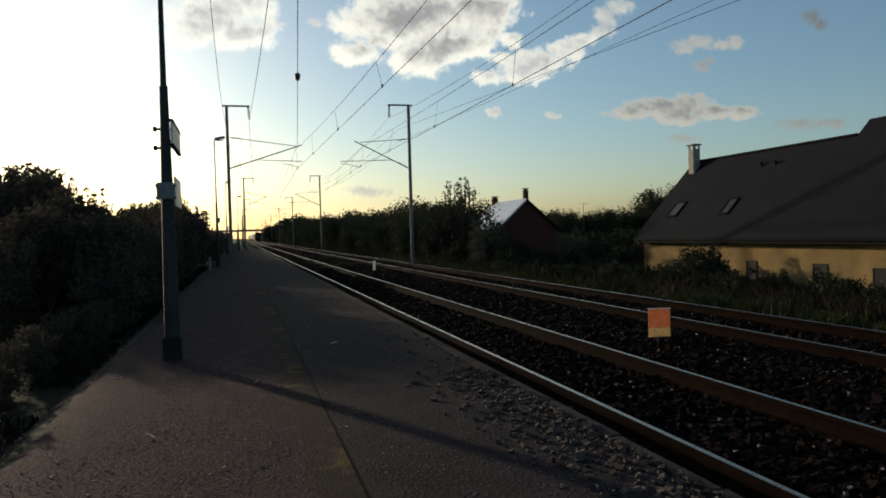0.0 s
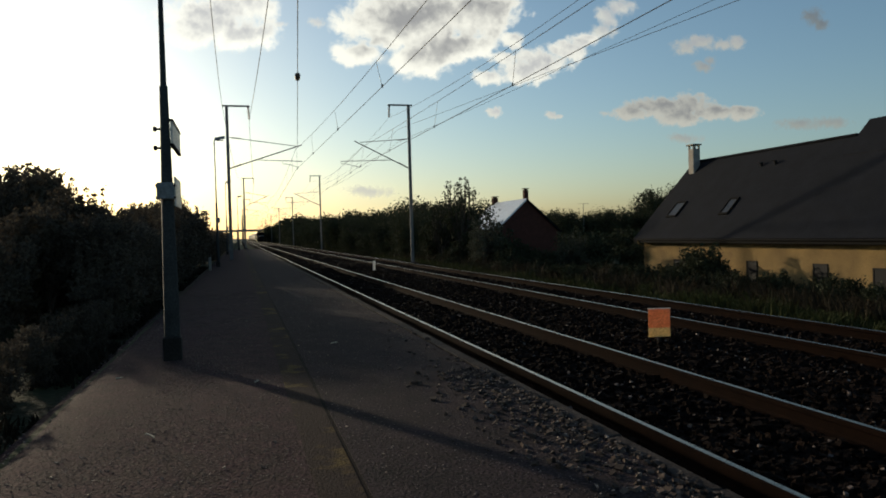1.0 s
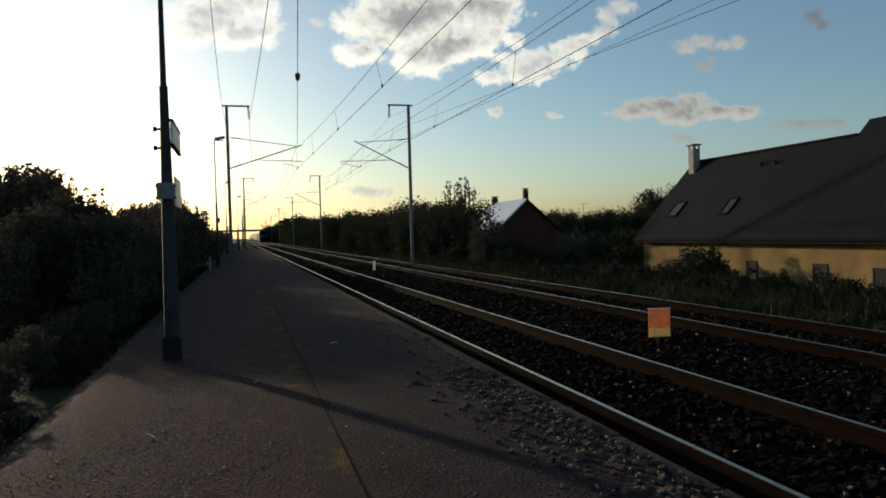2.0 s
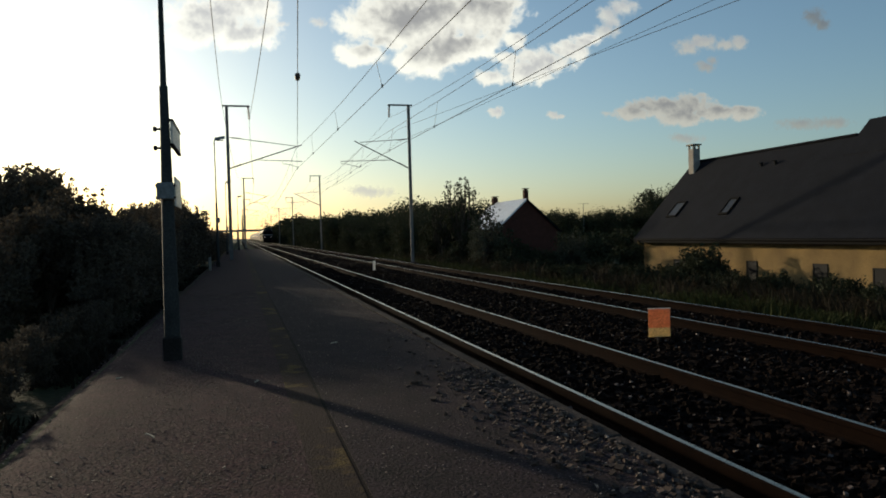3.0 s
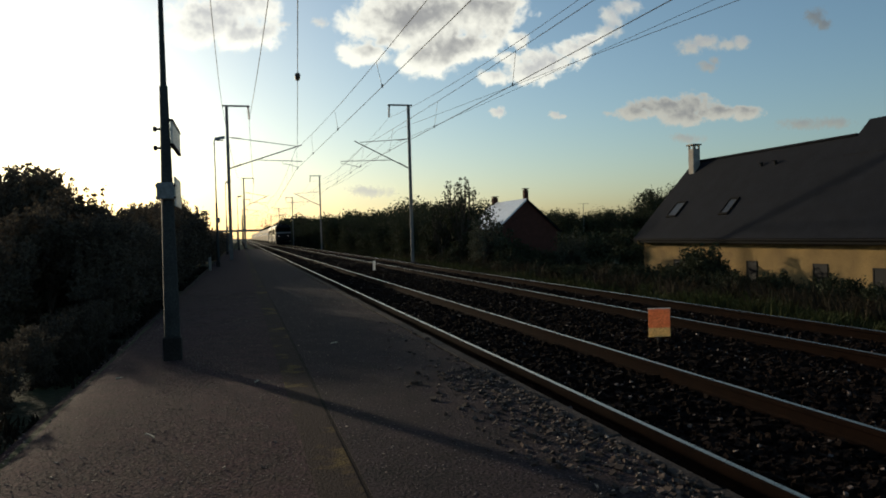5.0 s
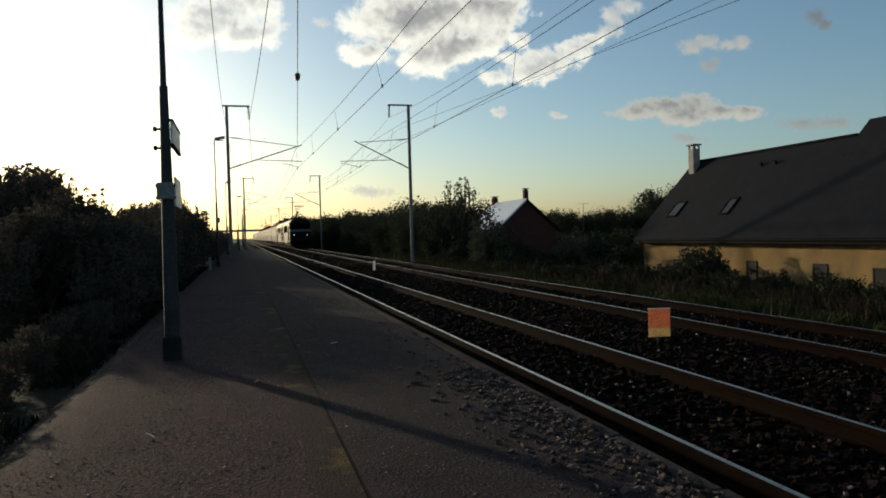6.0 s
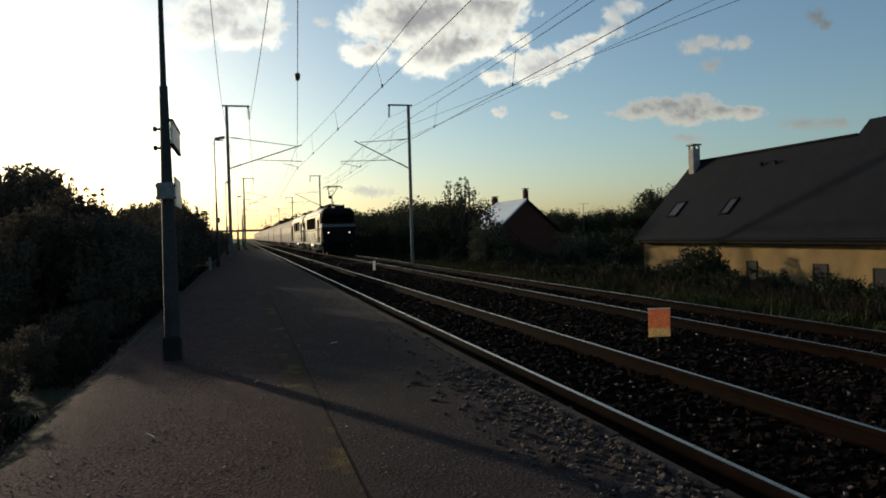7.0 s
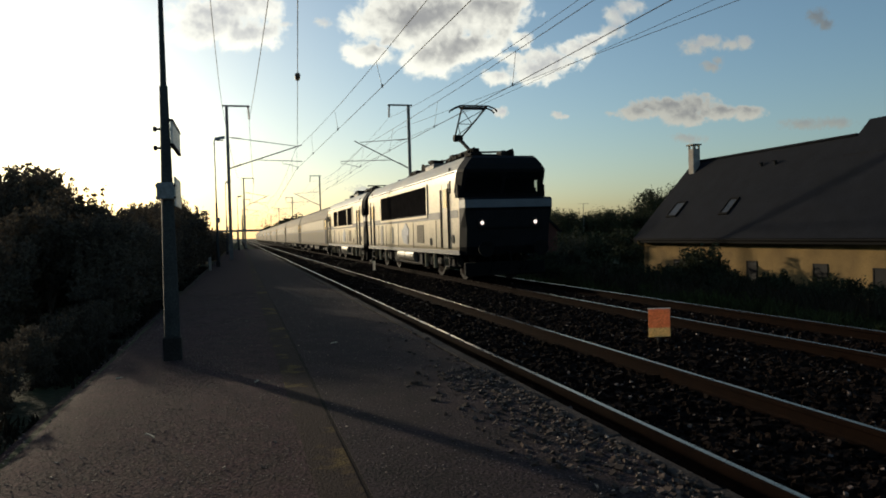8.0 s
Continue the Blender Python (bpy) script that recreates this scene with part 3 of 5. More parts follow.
def build_bridge():
    br = tagged(empty("road_bridge", pose(0, 430, 0)), "distant low concrete road bridge over the tracks", "bridge")
    bm = bmesh.new()
    box(bm, -70, 70, -4, 4, 5.4, 6.1)
    part("deck", bm, M_STONEBRIDGE, br)
    for y in (-4.0, 3.8):
        bm = bmesh.new()
        box(bm, -70, 70, y, y + 0.2, 6.1, 6.6)
        part("parapet", bm, M_STONEBRIDGE, br)
    for x in (-1.5, 12.0, -28, 40):
        bm = bmesh.new()
        box(bm, x - 0.4, x + 0.4, -3.5, 3.5, -1.5, 5.4)
        part("pier", bm, M_STONEBRIDGE, br)


# ---- the train ----
def section(z):
    """Half width of a locomotive body at height z."""
    pts = [(0.85, 1.40), (1.1, 1.45), (3.1, 1.46), (3.44, 1.45), (3.62, 1.33), (3.8, 1.18), (3.88, 1.08)]
    for (z0, w0), (z1, w1) in zip(pts, pts[1:]):
        if z <= z1:
            return w0 + (w1 - w0) * max(0, (z - z0) / (z1 - z0))
    return 1.08


LEVELS = [(0.85, 0.22), (1.1, 0.08), (1.7, 0.0), (2.2, -0.05), (2.28, -0.1), (2.52, -0.1), (2.58, 0.0), (2.62, 0.55), (2.7, 0.52), (2.78, 0.482), (3.18, 0.294), (3.38, 0.2), (3.46, 0.17), (3.62, 0.18), (3.8, 0.22), (3.88, 0.34)]
LOCO_LEN = 16.6
SIDE_WIN = (1.13, 1.32)


def build_loco():
    loco = tagged(empty("locomotive"), "beige-grey electric locomotive with dark broken-nose cab front", "locomotive", "train")
    # skin: for every level a front corner ring, a ring further in, and the same at the back
    shell, dark, pale = bmesh.new(), bmesh.new(), bmesh.new()

    def quad(bm, pts):
        bm.faces.new([bm.verts.new(p) for p in pts])
    rings = []
    for z, f in LEVELS:
        w = section(z)
        nose = 2.2 <= z <= 2.58
        wf = (w - 0.12) if not nose else w - 0.05
        rings.append((z, [(-w, max(f, 0.0) + 0.34), (-wf, f)], w, f, wf))
    mid = LOCO_LEN / 2
    for (z0, _, w0, f0, wf0), (z1, _, w1, f1, wf1) in zip(rings, rings[1:]):
        g0, g1 = max(f0, 0) + (0.34 if f0 < 0.5 else 0.18), max(f1, 0) + (0.34 if f1 < 0.5 else 0.18)
        for s in (-1, 1):
            cuts = [(g0, g1), (LOCO_LEN - g0, LOCO_LEN - g1)]
            if z0 == 2.78:      # the cab's small side windows stay open
                cuts[1:1] = [(SIDE_WIN[0],) * 2, (SIDE_WIN[1],) * 2, (LOCO_LEN - SIDE_WIN[1],) * 2, (LOCO_LEN - SIDE_WIN[0],) * 2]
            for (a0, a1), (b0, b1) in zip(cuts[::2], cuts[1::2]):
                quad(shell, [(s * w0, a0, z0), (s * w0, b0, z0), (s * w1, b1, z1), (s * w1, a1, z1)])
            for e in (0, 1):
                def fy(v):
                    return v if e == 0 else LOCO_LEN - v
                tgt = pale if 2.28 <= z0 < 2.52 else dark
                quad(tgt, [(s * w0, fy(g0), z0), (s * wf0, fy(f0), z0), (s * wf1, fy(f1), z1), (s * w1, fy(g1), z1)])
        for e in (0, 1):
            def fy(v):
                return v if e == 0 else LOCO_LEN - v
            tgt = pale if 2.28 <= z0 < 2.52 else dark
            cols = [(-wf0, -wf1), (wf0, wf1)]
            if z0 == 2.78:      # behind the windscreens the front is open
                cols[1:1] = [(-1.24, -1.2), (-0.07, -0.07), (0.07, 0.07), (1.24, 1.2)]
            for (a0, a1), (b0, b1) in zip(cols[::2], cols[1::2]):
                quad(tgt, [(a0, fy(f0), z0), (b0, fy(f0), z0), (b1, fy(f1), z1), (a1, fy(f1), z1)])
    w, f = section(3.88), 0.34
    quad(shell, [(-w, f, 3.88), (w, f, 3.88), (w, LOCO_LEN - f, 3.88), (-w, LOCO_LEN - f, 3.88)])
    quad(dark, [(-1.4, 0.22, 0.85), (1.4, 0.22, 0.85), (1.4, LOCO_LEN - 0.22, 0.85), (-1.4, LOCO_LEN - 0.22, 0.85)])
    for bm in (shell, dark, pale):
        bmesh.ops.remove_doubles(bm, verts=bm.verts, dist=0.001)
        bmesh.ops.recalc_face_normals(bm, faces=bm.faces)
    part("body", shell, M_LOCO, loco, "light beige-grey body side and roof")
    part("cab_front", dark, M_CHARCOAL, loco, "dark charcoal cab ends")
    front, back = pale, pale.copy()
    for bm, far in ((front, False), (back, True)):
        bmesh.ops.delete(bm, geom=[v for v in bm.verts if (v.co.y > mid) != far], context='VERTS')
        part("nose_band", bm, M_BAND_IN_SHADE, loco, "pale grey band across the nose, darkened for shade")
    for e in (0, 1):
        def fy(v):
            return v if e == 0 else LOCO_LEN - v
        for s in (-1, 1):
            bm = bmesh.new()
            pts = [(s * 0.06, fy(0.49), 2.74), (s * 1.26, fy(0.49), 2.74), (s * 1.2, fy(0.2), 3.36), (s * 0.06, fy(0.2), 3.36)]
            a = [bm.verts.new(p) for p in pts]
            b = [bm.verts.new((p[0], p[1] - (0.02 if e == 0 else -0.02), p[2])) for p in pts]
            bm.faces.new(b)
            bm.faces.new(a[::-1])
            for i in range(4):
                bm.faces.new((a[i], a[(i + 1) % 4], b[(i + 1) % 4], b[i]))
            bmesh.ops.recalc_face_normals(bm, faces=bm.faces)
            part("windscreen", bm, M_CABGLASS, loco)
            bm = bmesh.new()
            d = -1 if e == 0 else 1
            bar(bm, (s * 0.86, fy(0.0), 1.82), (s * 0.86, fy(0.0) + d * 0.06, 1.82), 0.15, 0.14, 14)
            rim = part("headlight", bm, M_UNDER, loco, "round headlight")
            bm = bmesh.new()
            bar(bm, (s * 0.86, fy(0.0) + d * 0.06, 1.82), (s * 0.86, fy(0.0) + d * 0.075, 1.82), 0.06, 0.054, 12)
            part("lens", bm, M_LAMP if e == 0 else M_GLASS, rim, "lit warm lens" if e == 0 else "")
            bm = bmesh.new()
            bar(bm, (s * 0.875, fy(0.1), 1.04), (s * 0.875, fy(0.0) + d * 0.38, 1.04), 0.09, seg=10)
            bar(bm, (s * 0.875, fy(0.0) + d * 0.38, 1.04), (s * 0.875, fy(0.0) + d * 0.43, 1.04), 0.24, seg=16)
            part("buffer", bm, M_SHADE_BLACK, loco)
            bm = bmesh.new()
            box(bm, s * 1.42 - 0.02, s * 1.42 + 0.02, *sorted((fy(0.5), fy(0.62))), 1.4, 3.0)
            bar(bm, (s * 1.5, fy(1.38), 1.05), (s * 1.5, fy(1.38), 2.95), 0.03, seg=6)
            bar(bm, (s * 1.5, fy(2.2), 1.05), (s * 1.5, fy(2.2), 2.95), 0.03, seg=6)
            part("handrail", bm, M_UNDER, loco)
            bm = bmesh.new()
            box(bm, s * 1.462 - 0.012, s * 1.462 + 0.012, *sorted((fy(1.46), fy(2.12))), 1.05, 3.1, 0.006)
            door = part("cab_door", bm, M_LOCO, loco, "beige cab door")
            bm = bmesh.new()
            box(bm, s * 1.475 - 0.008, s * 1.475 + 0.008, *sorted((fy(1.58), fy(2.0))), 2.35, 2.95, 0.004)
            part("door_window", bm, M_GLASS, door)
            bm = bmesh.new()
            for zz in (0.45, 0.72):
                box(bm, *sorted((s * 1.2, s * 1.46)), *sorted((fy(1.5), fy(2.05))), zz, zz + 0.03)
            for yy in (1.5, 2.03):
                box(bm, *sorted((s * 1.42, s * 1.45)), *sorted((fy(yy), fy(yy + 0.03))), 0.45, 0.9)
            part("step", bm, M_UNDER, loco)
        bm = bmesh.new()
        box(bm, -1.3, 1.3, *sorted((fy(0.3), fy(0.5))), 0.2, 0.62, 0.03)
        part("snow_plough", bm, M_SHADE_BLACK, loco)
        bm = bmesh.new()
        box(bm, -1.43, 1.43, *sorted((fy(1.42), fy(1.45))), 0.9, 3.6)
        part("cab_wall", bm, M_CHARCOAL, loco, "dark rear wall of the cab")
        bm = bmesh.new()
        box(bm, -1.2, 1.2, *sorted((fy(0.3), fy(0.75))), 2.45, 2.6, 0.04)
        part("cab_desk", bm, M_CHARCOAL, loco)
        bm = bmesh.new()
        bar(bm, (-0.25, fy(0.35), 0.95), (0.25, fy(0.35), 0.95), 0.07, seg=8)
        bar(bm, (0.0, fy(0.35), 0.95), (0.0, fy(-0.15), 0.85), 0.05, seg=8)
        bar(bm, (0.0, fy(-0.15), 0.85), (0.0, fy(-0.1), 0.55), 0.035, seg=8)
        part("coupling_hook", bm, M_SHADE_BLACK, loco)
        for x in (-0.62, 0.62, -0.4, 0.4):
            bm = bmesh.new()
            tube(bm, [(x, fy(0.25), 0.85), (x, fy(-0.08), 0.75), (x * 0.96, fy(-0.12), 0.5), (x * 0.9, fy(0.1), 0.36)], 0.022)
            part("brake_hose", bm, M_SHADE_BLACK, loco)
        bm = bmesh.new()
        box(bm, -0.95, 0.95, *sorted((fy(0.0), fy(-0.03))), 1.62, 1.7, 0.01)
        part("front_grab_rail", bm, M_SHADE_BLACK, loco)
    for s in (-1, 1):
        bm = bmesh.new()
        box(bm, s * 1.462 - 0.006, s * 1.462 + 0.006, 0.45, LOCO_LEN - 0.45, 2.0, 2.24)
        part("side_band", bm, M_LOCOGREY, loco, "mid grey stripe along the side")
        bm = bmesh.new()
        x0, x1 = sorted((s * 1.455, s * 1.5))
        for a, b, c, d in ((4.0, 12.6, 3.2, 3.27), (4.0, 12.6, 2.1, 2.17), (4.0, 4.1, 2.17, 3.2), (12.5, 12.6, 2.17, 3.2)):
            box(bm, x0, x1, a, b, c, d)
        grille = part("louvre_panel", bm, M_LOCO, loco, "long framed louvre panel")
        bm = bmesh.new()
        for i in range(17):
            z = 2.18 + i * 0.06
            vs = [bm.verts.new(p) for p in ((s * 1.462, 4.1, z), (s * 1.462, 12.5, z), (s * 1.482, 12.5, z + 0.05), (s * 1.482, 4.1, z + 0.05))]
            bm.faces.new(vs)
            bm.faces.new([bm.verts.new(p) for p in ((s * 1.482, 4.1, z + 0.05), (s * 1.482, 12.5, z + 0.05), (s * 1.462, 12.5, z + 0.06), (s * 1.462, 4.1, z + 0.06))])
        part("louvres", bm, M_LOUVRE, grille, "dark horizontal louvres")
        for a, b, c, d in ((12.3, 12.75, 1.05, 1.95), (10.0, 10.25, 1.15, 1.85), (7.1, 7.35, 1.15, 1.5)):
            bm = bmesh.new()
            box(bm, s * 1.465 - 0.01, s * 1.465 + 0.01, a, b, c, d, 0.004)
            part("hatch", bm, M_LOCOGREY, loco)
        bm = bmesh.new()
        box(bm, *sorted((s * 1.445, s * 1.475)), 0.7, LOCO_LEN - 0.7, 3.4, 3.43)
        part("rain_gutter", bm, M_UNDER, loco, "thin dark gutter strip below the roof")
        for yy in (3.0, 6.3, 9.0, 11.6, 13.4):
            bm = bmesh.new()
            box(bm, s * 1.462 - 0.006, s * 1.462 + 0.006, yy - 0.012, yy + 0.012, 1.02, 1.98)
            part("panel_joint", bm, M_UNDER, loco)
        for yy, zz in ((3.7, 1.25), (1.0, 1.35)):
            bm = bmesh.new()
            bar(bm, (s * 1.46, yy, zz), (s * 1.475, yy, zz), 0.14, seg=14)
            part("filler_cap", bm, M_UNDER, loco, "round dark filler cap")
        bm = bmesh.new()
        box(bm, s * 1.455 - 0.012, s * 1.455 + 0.012, 0.4, LOCO_LEN - 0.4, 0.86, 1.0)
        part("sill", bm, M_LOCOGREY, loco, "grey lower sill beam")
        for yy in (1.42, 2.14, LOCO_LEN - 2.14, LOCO_LEN - 1.42):
            bm = bmesh.new()
            box(bm, s * 1.462 - 0.013, s * 1.462 + 0.013, yy - 0.014, yy + 0.014, 1.02, 3.12)
            part("seam", bm, M_UNDER, loco)
        bm = bmesh.new()
        ring = [(7.6 + (0.62 + 0.12 * math.sin(3.0 * k * 0.35 + 1)) * math.cos(k * 2 * math.pi / 18), 1.52 + (0.4 + 0.07 * math.sin(k * 1.7)) * math.sin(k * 2 * math.pi / 18)) for k in range(18)]
        outer = [bm.verts.new((s * 1.474, y, z)) for y, z in ring]
        inner = [bm.verts.new((s * 1.462, y, z)) for y, z in ring]
        bm.faces.new(outer)
        for k in range(18):
            bm.faces.new((outer[k], inner[k], inner[(k + 1) % 18], outer[(k + 1) % 18]))
        bmesh.ops.recalc_face_normals(bm, faces=bm.faces)
        part("emblem", bm, M_EMBLEM, loco, "faded pale blue-grey emblem patch")
        bm = bmesh.new()
        box(bm, s * 1.464 - 0.006, s * 1.464 + 0.006, 4.7, 5.7, 1.2, 1.86, 0.004)
        part("patch", bm, M_COACH, loco, "dull beige worn patch")
        bm = bmesh.new()
        bar(bm, (s * 1.2, 6.6, 0.7), (s * 1.2, 9.4, 0.7), 0.25, seg=18)
        for yy in (6.9, 8.0, 9.1):
            bar(bm, (s * 1.2, yy - 0.03, 0.7), (s * 1.2, yy + 0.03, 0.7), 0.262, seg=18)
        part("air_reservoir", bm, M_TANK, loco, "dull silver cylindrical air tank", smooth=False)
        for yc in (3.3, LOCO_LEN - 3.3):
            bm = bmesh.new()
            box(bm, *sorted((s * 0.98, s * 1.12)), yc - 1.9, yc + 1.9, 0.45, 0.68, 0.03)
            for dy in (-1.4, 1.4):
                box(bm, *sorted((s * 1.0, s * 1.22)), yc + dy - 0.18, yc + dy + 0.18, 0.4, 0.75, 0.03)
                for k in (-0.4, 0.4):
                    bar(bm, (s * 1.12, yc + dy + k, 0.52), (s * 1.12, yc + dy + k, 0.86), 0.09, seg=8)
            bar(bm, (s * 1.25, yc - 0.55, 0.5), (s * 1.25, yc - 0.55, 1.0), 0.05, seg=8)
            bar(bm, (s * 1.25, yc + 0.55, 0.5), (s * 1.25, yc + 0.55, 1.0), 0.05, seg=8)
            bogie = part("bogie_frame", bm, M_UNDER, loco)
            for dy in (-0.95, 0.5, 1.7):
                bm = bmesh.new()
                bar(bm, (s * 1.3, yc + dy, 0.35), (s * 1.33, yc + dy - 0.1, 0.92), 0.06, seg=6)
                part("link", bm, M_LOCO, bogie, "pale grey suspension links")
            for dy in (-1.4, 1.4):
                bm = bmesh.new()
                bar(bm, (s * 0.69, yc + dy, 0.625), (s * 0.72, yc + dy, 0.625), 0.655, seg=24)
                bar(bm, (s * 0.72, yc + dy, 0.625), (s * 0.83, yc + dy, 0.625), 0.625, seg=24)
                wheel = part("wheel", bm, M_UNDER, loco)
                bm = bmesh.new()
                bar(bm, (s * 0.83, yc + dy, 0.625), (s * 0.835, yc + dy, 0.625), 0.5, 0.48, seg=24)
                part("rim", bm, M_RUST_SHADE, wheel)
    bm = bmesh.new()
    box(bm, -1.25, 1.25, 5.8, 10.8, 0.35, 0.85, 0.05)
    part("underfloor_case", bm, M_UNDER, loco)
    bm = bmesh.new()
    box(bm, -0.8, 0.8, 5.0, 11.6, 3.82, 4.02, 0.06)
    box(bm, -0.95, -0.5, 4.9, 6.2, 3.75, 4.1, 0.05)
    box(bm, 0.4, 0.9, 10.0, 11.2, 3.75, 4.08, 0.05)
    part("roof_hood", bm, M_LOCOGREY, loco, "grey raised roof equipment cover")
    bm = bmesh.new()
    for a, b, c, d, e, g in ((-0.7, 0.7, 2.3, 4.9, 3.86, 4.0), (-0.75, -0.35, 1.2, 1.9, 3.86, 4.08), (0.1, 0.7, 1.5, 2.1, 3.86, 4.06), (-0.9, -0.5, 5.2, 5.7, 4.0, 4.24), (-0.85, -0.5, 6.4, 7.2, 4.0, 4.2), (0.3, 0.8, 3.9, 4.5, 3.86, 4.14), (-0.8, -0.45, 8.3, 9.3, 4.0, 4.16)):
        box(bm, a, b, c, d, e, g, 0.03)
    for k in range(9):
        yy = 1.5 + 0.62 * k
        bar(bm, (-0.55, yy, 4.0), (-0.5, yy + 0.1, 4.26 - 0.05 * (k % 3)), 0.07, 0.05, seg=8)
        bar(bm, (0.5, yy, 3.9), (0.45, yy + 0.05, 4.16 - 0.04 * (k % 2)), 0.06, 0.04, seg=8)
    tube(bm, [(-0.5, 1.6, 4.22), (-0.42, 3.0, 4.28), (-0.52, 4.5, 4.2), (-0.48, 6.4, 4.25)], 0.035)
    tube(bm, [(0.45, 1.55, 4.14), (0.1, 2.2, 4.2), (-0.3, 2.6, 4.25)], 0.03)
    rnd = random.Random(14)
    for k in range(16):
        yy, xx = rnd.uniform(1.3, 8.0), rnd.uniform(-0.85, -0.2)
        h = rnd.uniform(4.14, 4.36)
        bar(bm, (xx, yy, 3.9), (xx + rnd.uniform(-0.05, 0.05), yy + rnd.uniform(-0.1, 0.1), h), rnd.uniform(0.05, 0.09), rnd.uniform(0.03, 0.07), seg=7)
        if k % 3 == 0:
            box(bm, xx - 0.14, xx + 0.14, yy - 0.22, yy + 0.22, h - 0.1, h)
    for xx, yy in ((0.62, 1.05),):
        bar(bm, (xx - 0.1, yy, 3.86), (xx - 0.1, yy, 4.06), 0.04, seg=6)
        bar(bm, (xx - 0.22, yy + 0.2, 4.06), (xx, yy, 4.08), 0.05, 0.11, seg=9)
    part("roof_gear", bm, M_SHADE_BLACK, loco, "dark roof switchgear, breakers and horns")
    bm = bmesh.new()
    for i in range(7):
        y = 1.9 + i * 0.55
        insulator(bm, (-0.5 + 0.15 * (i % 3), y, 3.85), (-0.5 + 0.15 * (i % 3), y, 4.15), 0.085, 4)
    for y in (1.6, 2.6, 4.6, 12.6):
        for s in (-0.55, 0.55):
            insulator(bm, (s, y, 3.85), (s, y, 4.12), 0.09, 4)
    part("roof_insulator", bm, M_INSUL, loco)
    bm = bmesh.new()
    tube(bm, [(-0.4, 2.0, 4.17), (-0.3, 4, 4.18), (-0.45, 8, 4.17), (-0.3, 12, 4.17)], 0.03)
    bar(bm, (0.35, 1.15, 4.05), (0.35, 1.6, 4.05), 0.1, seg=8)
    bar(bm, (0.55, 1.1, 4.0), (0.55, 1.35, 4.06), 0.14, 0.06, seg=8)
    part("roof_busbar", bm, M_UNDER, loco)
    return loco


def build_pantograph(loco):
    """A raised single-arm current collector on the first locomotive."""
    y0 = 3.6
    bm = bmesh.new()
    for s in (-0.5, 0.5):
        box(bm, s - 0.04, s + 0.04, y0 - 0.9, y0 + 1.0, 4.12, 4.2)
    for y in (y0 - 0.85, y0 + 0.9):
        box(bm, -0.54, 0.54, y - 0.04, y + 0.04, 4.12, 4.2)
    pan = part("pantograph", bm, M_UNDER, loco, "raised dark single-arm pantograph")
    bm = bmesh.new()
    bar(bm, (0.0, y0 - 0.5, 4.2), (0.0, y0 + 1.3, 5.02), 0.055, 0.045)
    bar(bm, (0.18, y0 - 0.2, 4.2), (0.12, y0 + 1.2, 4.95), 0.025)
    bar(bm, (-0.16, y0 + 1.3, 5.02), (0.16, y0 + 1.3, 5.02), 0.13, seg=10)
    part("lower_arm", bm, M_UNDER, pan)
    bm = bmesh.new()
    for s in (-1, 1):
        bar(bm, (s * 0.12, y0 + 1.3, 5.05), (s * 0.42, y0 - 0.55, 5.78), 0.03)
        bar(bm, (s * 0.27, y0 + 0.4, 5.41), (-s * 0.12, y0 + 1.3, 5.05), 0.014, seg=5)
        bar(bm, (s * 0.27, y0 + 0.4, 5.41), (-s * 0.42, y0 - 0.55, 5.78), 0.014, seg=5)
    bar(bm, (-0.3, y0 + 0.4, 5.41), (0.3, y0 + 0.4, 5.41), 0.014, seg=5)
    bar(bm, (-0.45, y0 - 0.55, 5.78), (0.45, y0 - 0.55, 5.78), 0.03)
    part("upper_arm", bm, M_UNDER, pan)
    bm = bmesh.new()
    for dy in (-0.16, 0.16):
        tube(bm, [(-0.82, y0 - 0.55 + dy, 5.68), (-0.72, y0 - 0.55 + dy, 5.78), (-0.5, y0 - 0.55 + dy, 5.86), (0.5, y0 - 0.55 + dy, 5.86), (0.72, y0 - 0.55 + dy, 5.78), (0.82, y0 - 0.55 + dy, 5.68)], 0.028, 6)
    bar(bm, (-0.4, y0 - 0.75, 5.82), (-0.4, y0 - 0.35, 5.82), 0.03)
    bar(bm, (0.4, y0 - 0.75, 5.82), (0.4, y0 - 0.35, 5.82), 0.03)
    part("bow", bm, M_UNDER, pan)


def build_pillars(loco):
    """Upright strips that divide the second locomotive's louvre panel."""
    for s in (-1, 1):
        for y in (5.9, 10.2):
            bm = bmesh.new()
            box(bm, *sorted((s * 1.455, s * 1.5)), y, y + 0.22, 2.17, 3.2)
            part("panel_pillar", bm, M_LOCO, loco)


def build_folded_pantograph(loco):
    bm = bmesh.new()
    for s in (-0.5, 0.5):
        box(bm, s - 0.04, s + 0.04, 2.4, 4.6, 4.12, 4.2)
    bar(bm, (0, 2.6, 4.25), (0, 4.5, 4.34), 0.05)
    bar(bm, (-0.75, 2.6, 4.36), (0.75, 2.6, 4.36), 0.03)
    part("folded_pantograph", bm, M_UNDER, loco, "dark folded pantograph")


COACH = 26.4


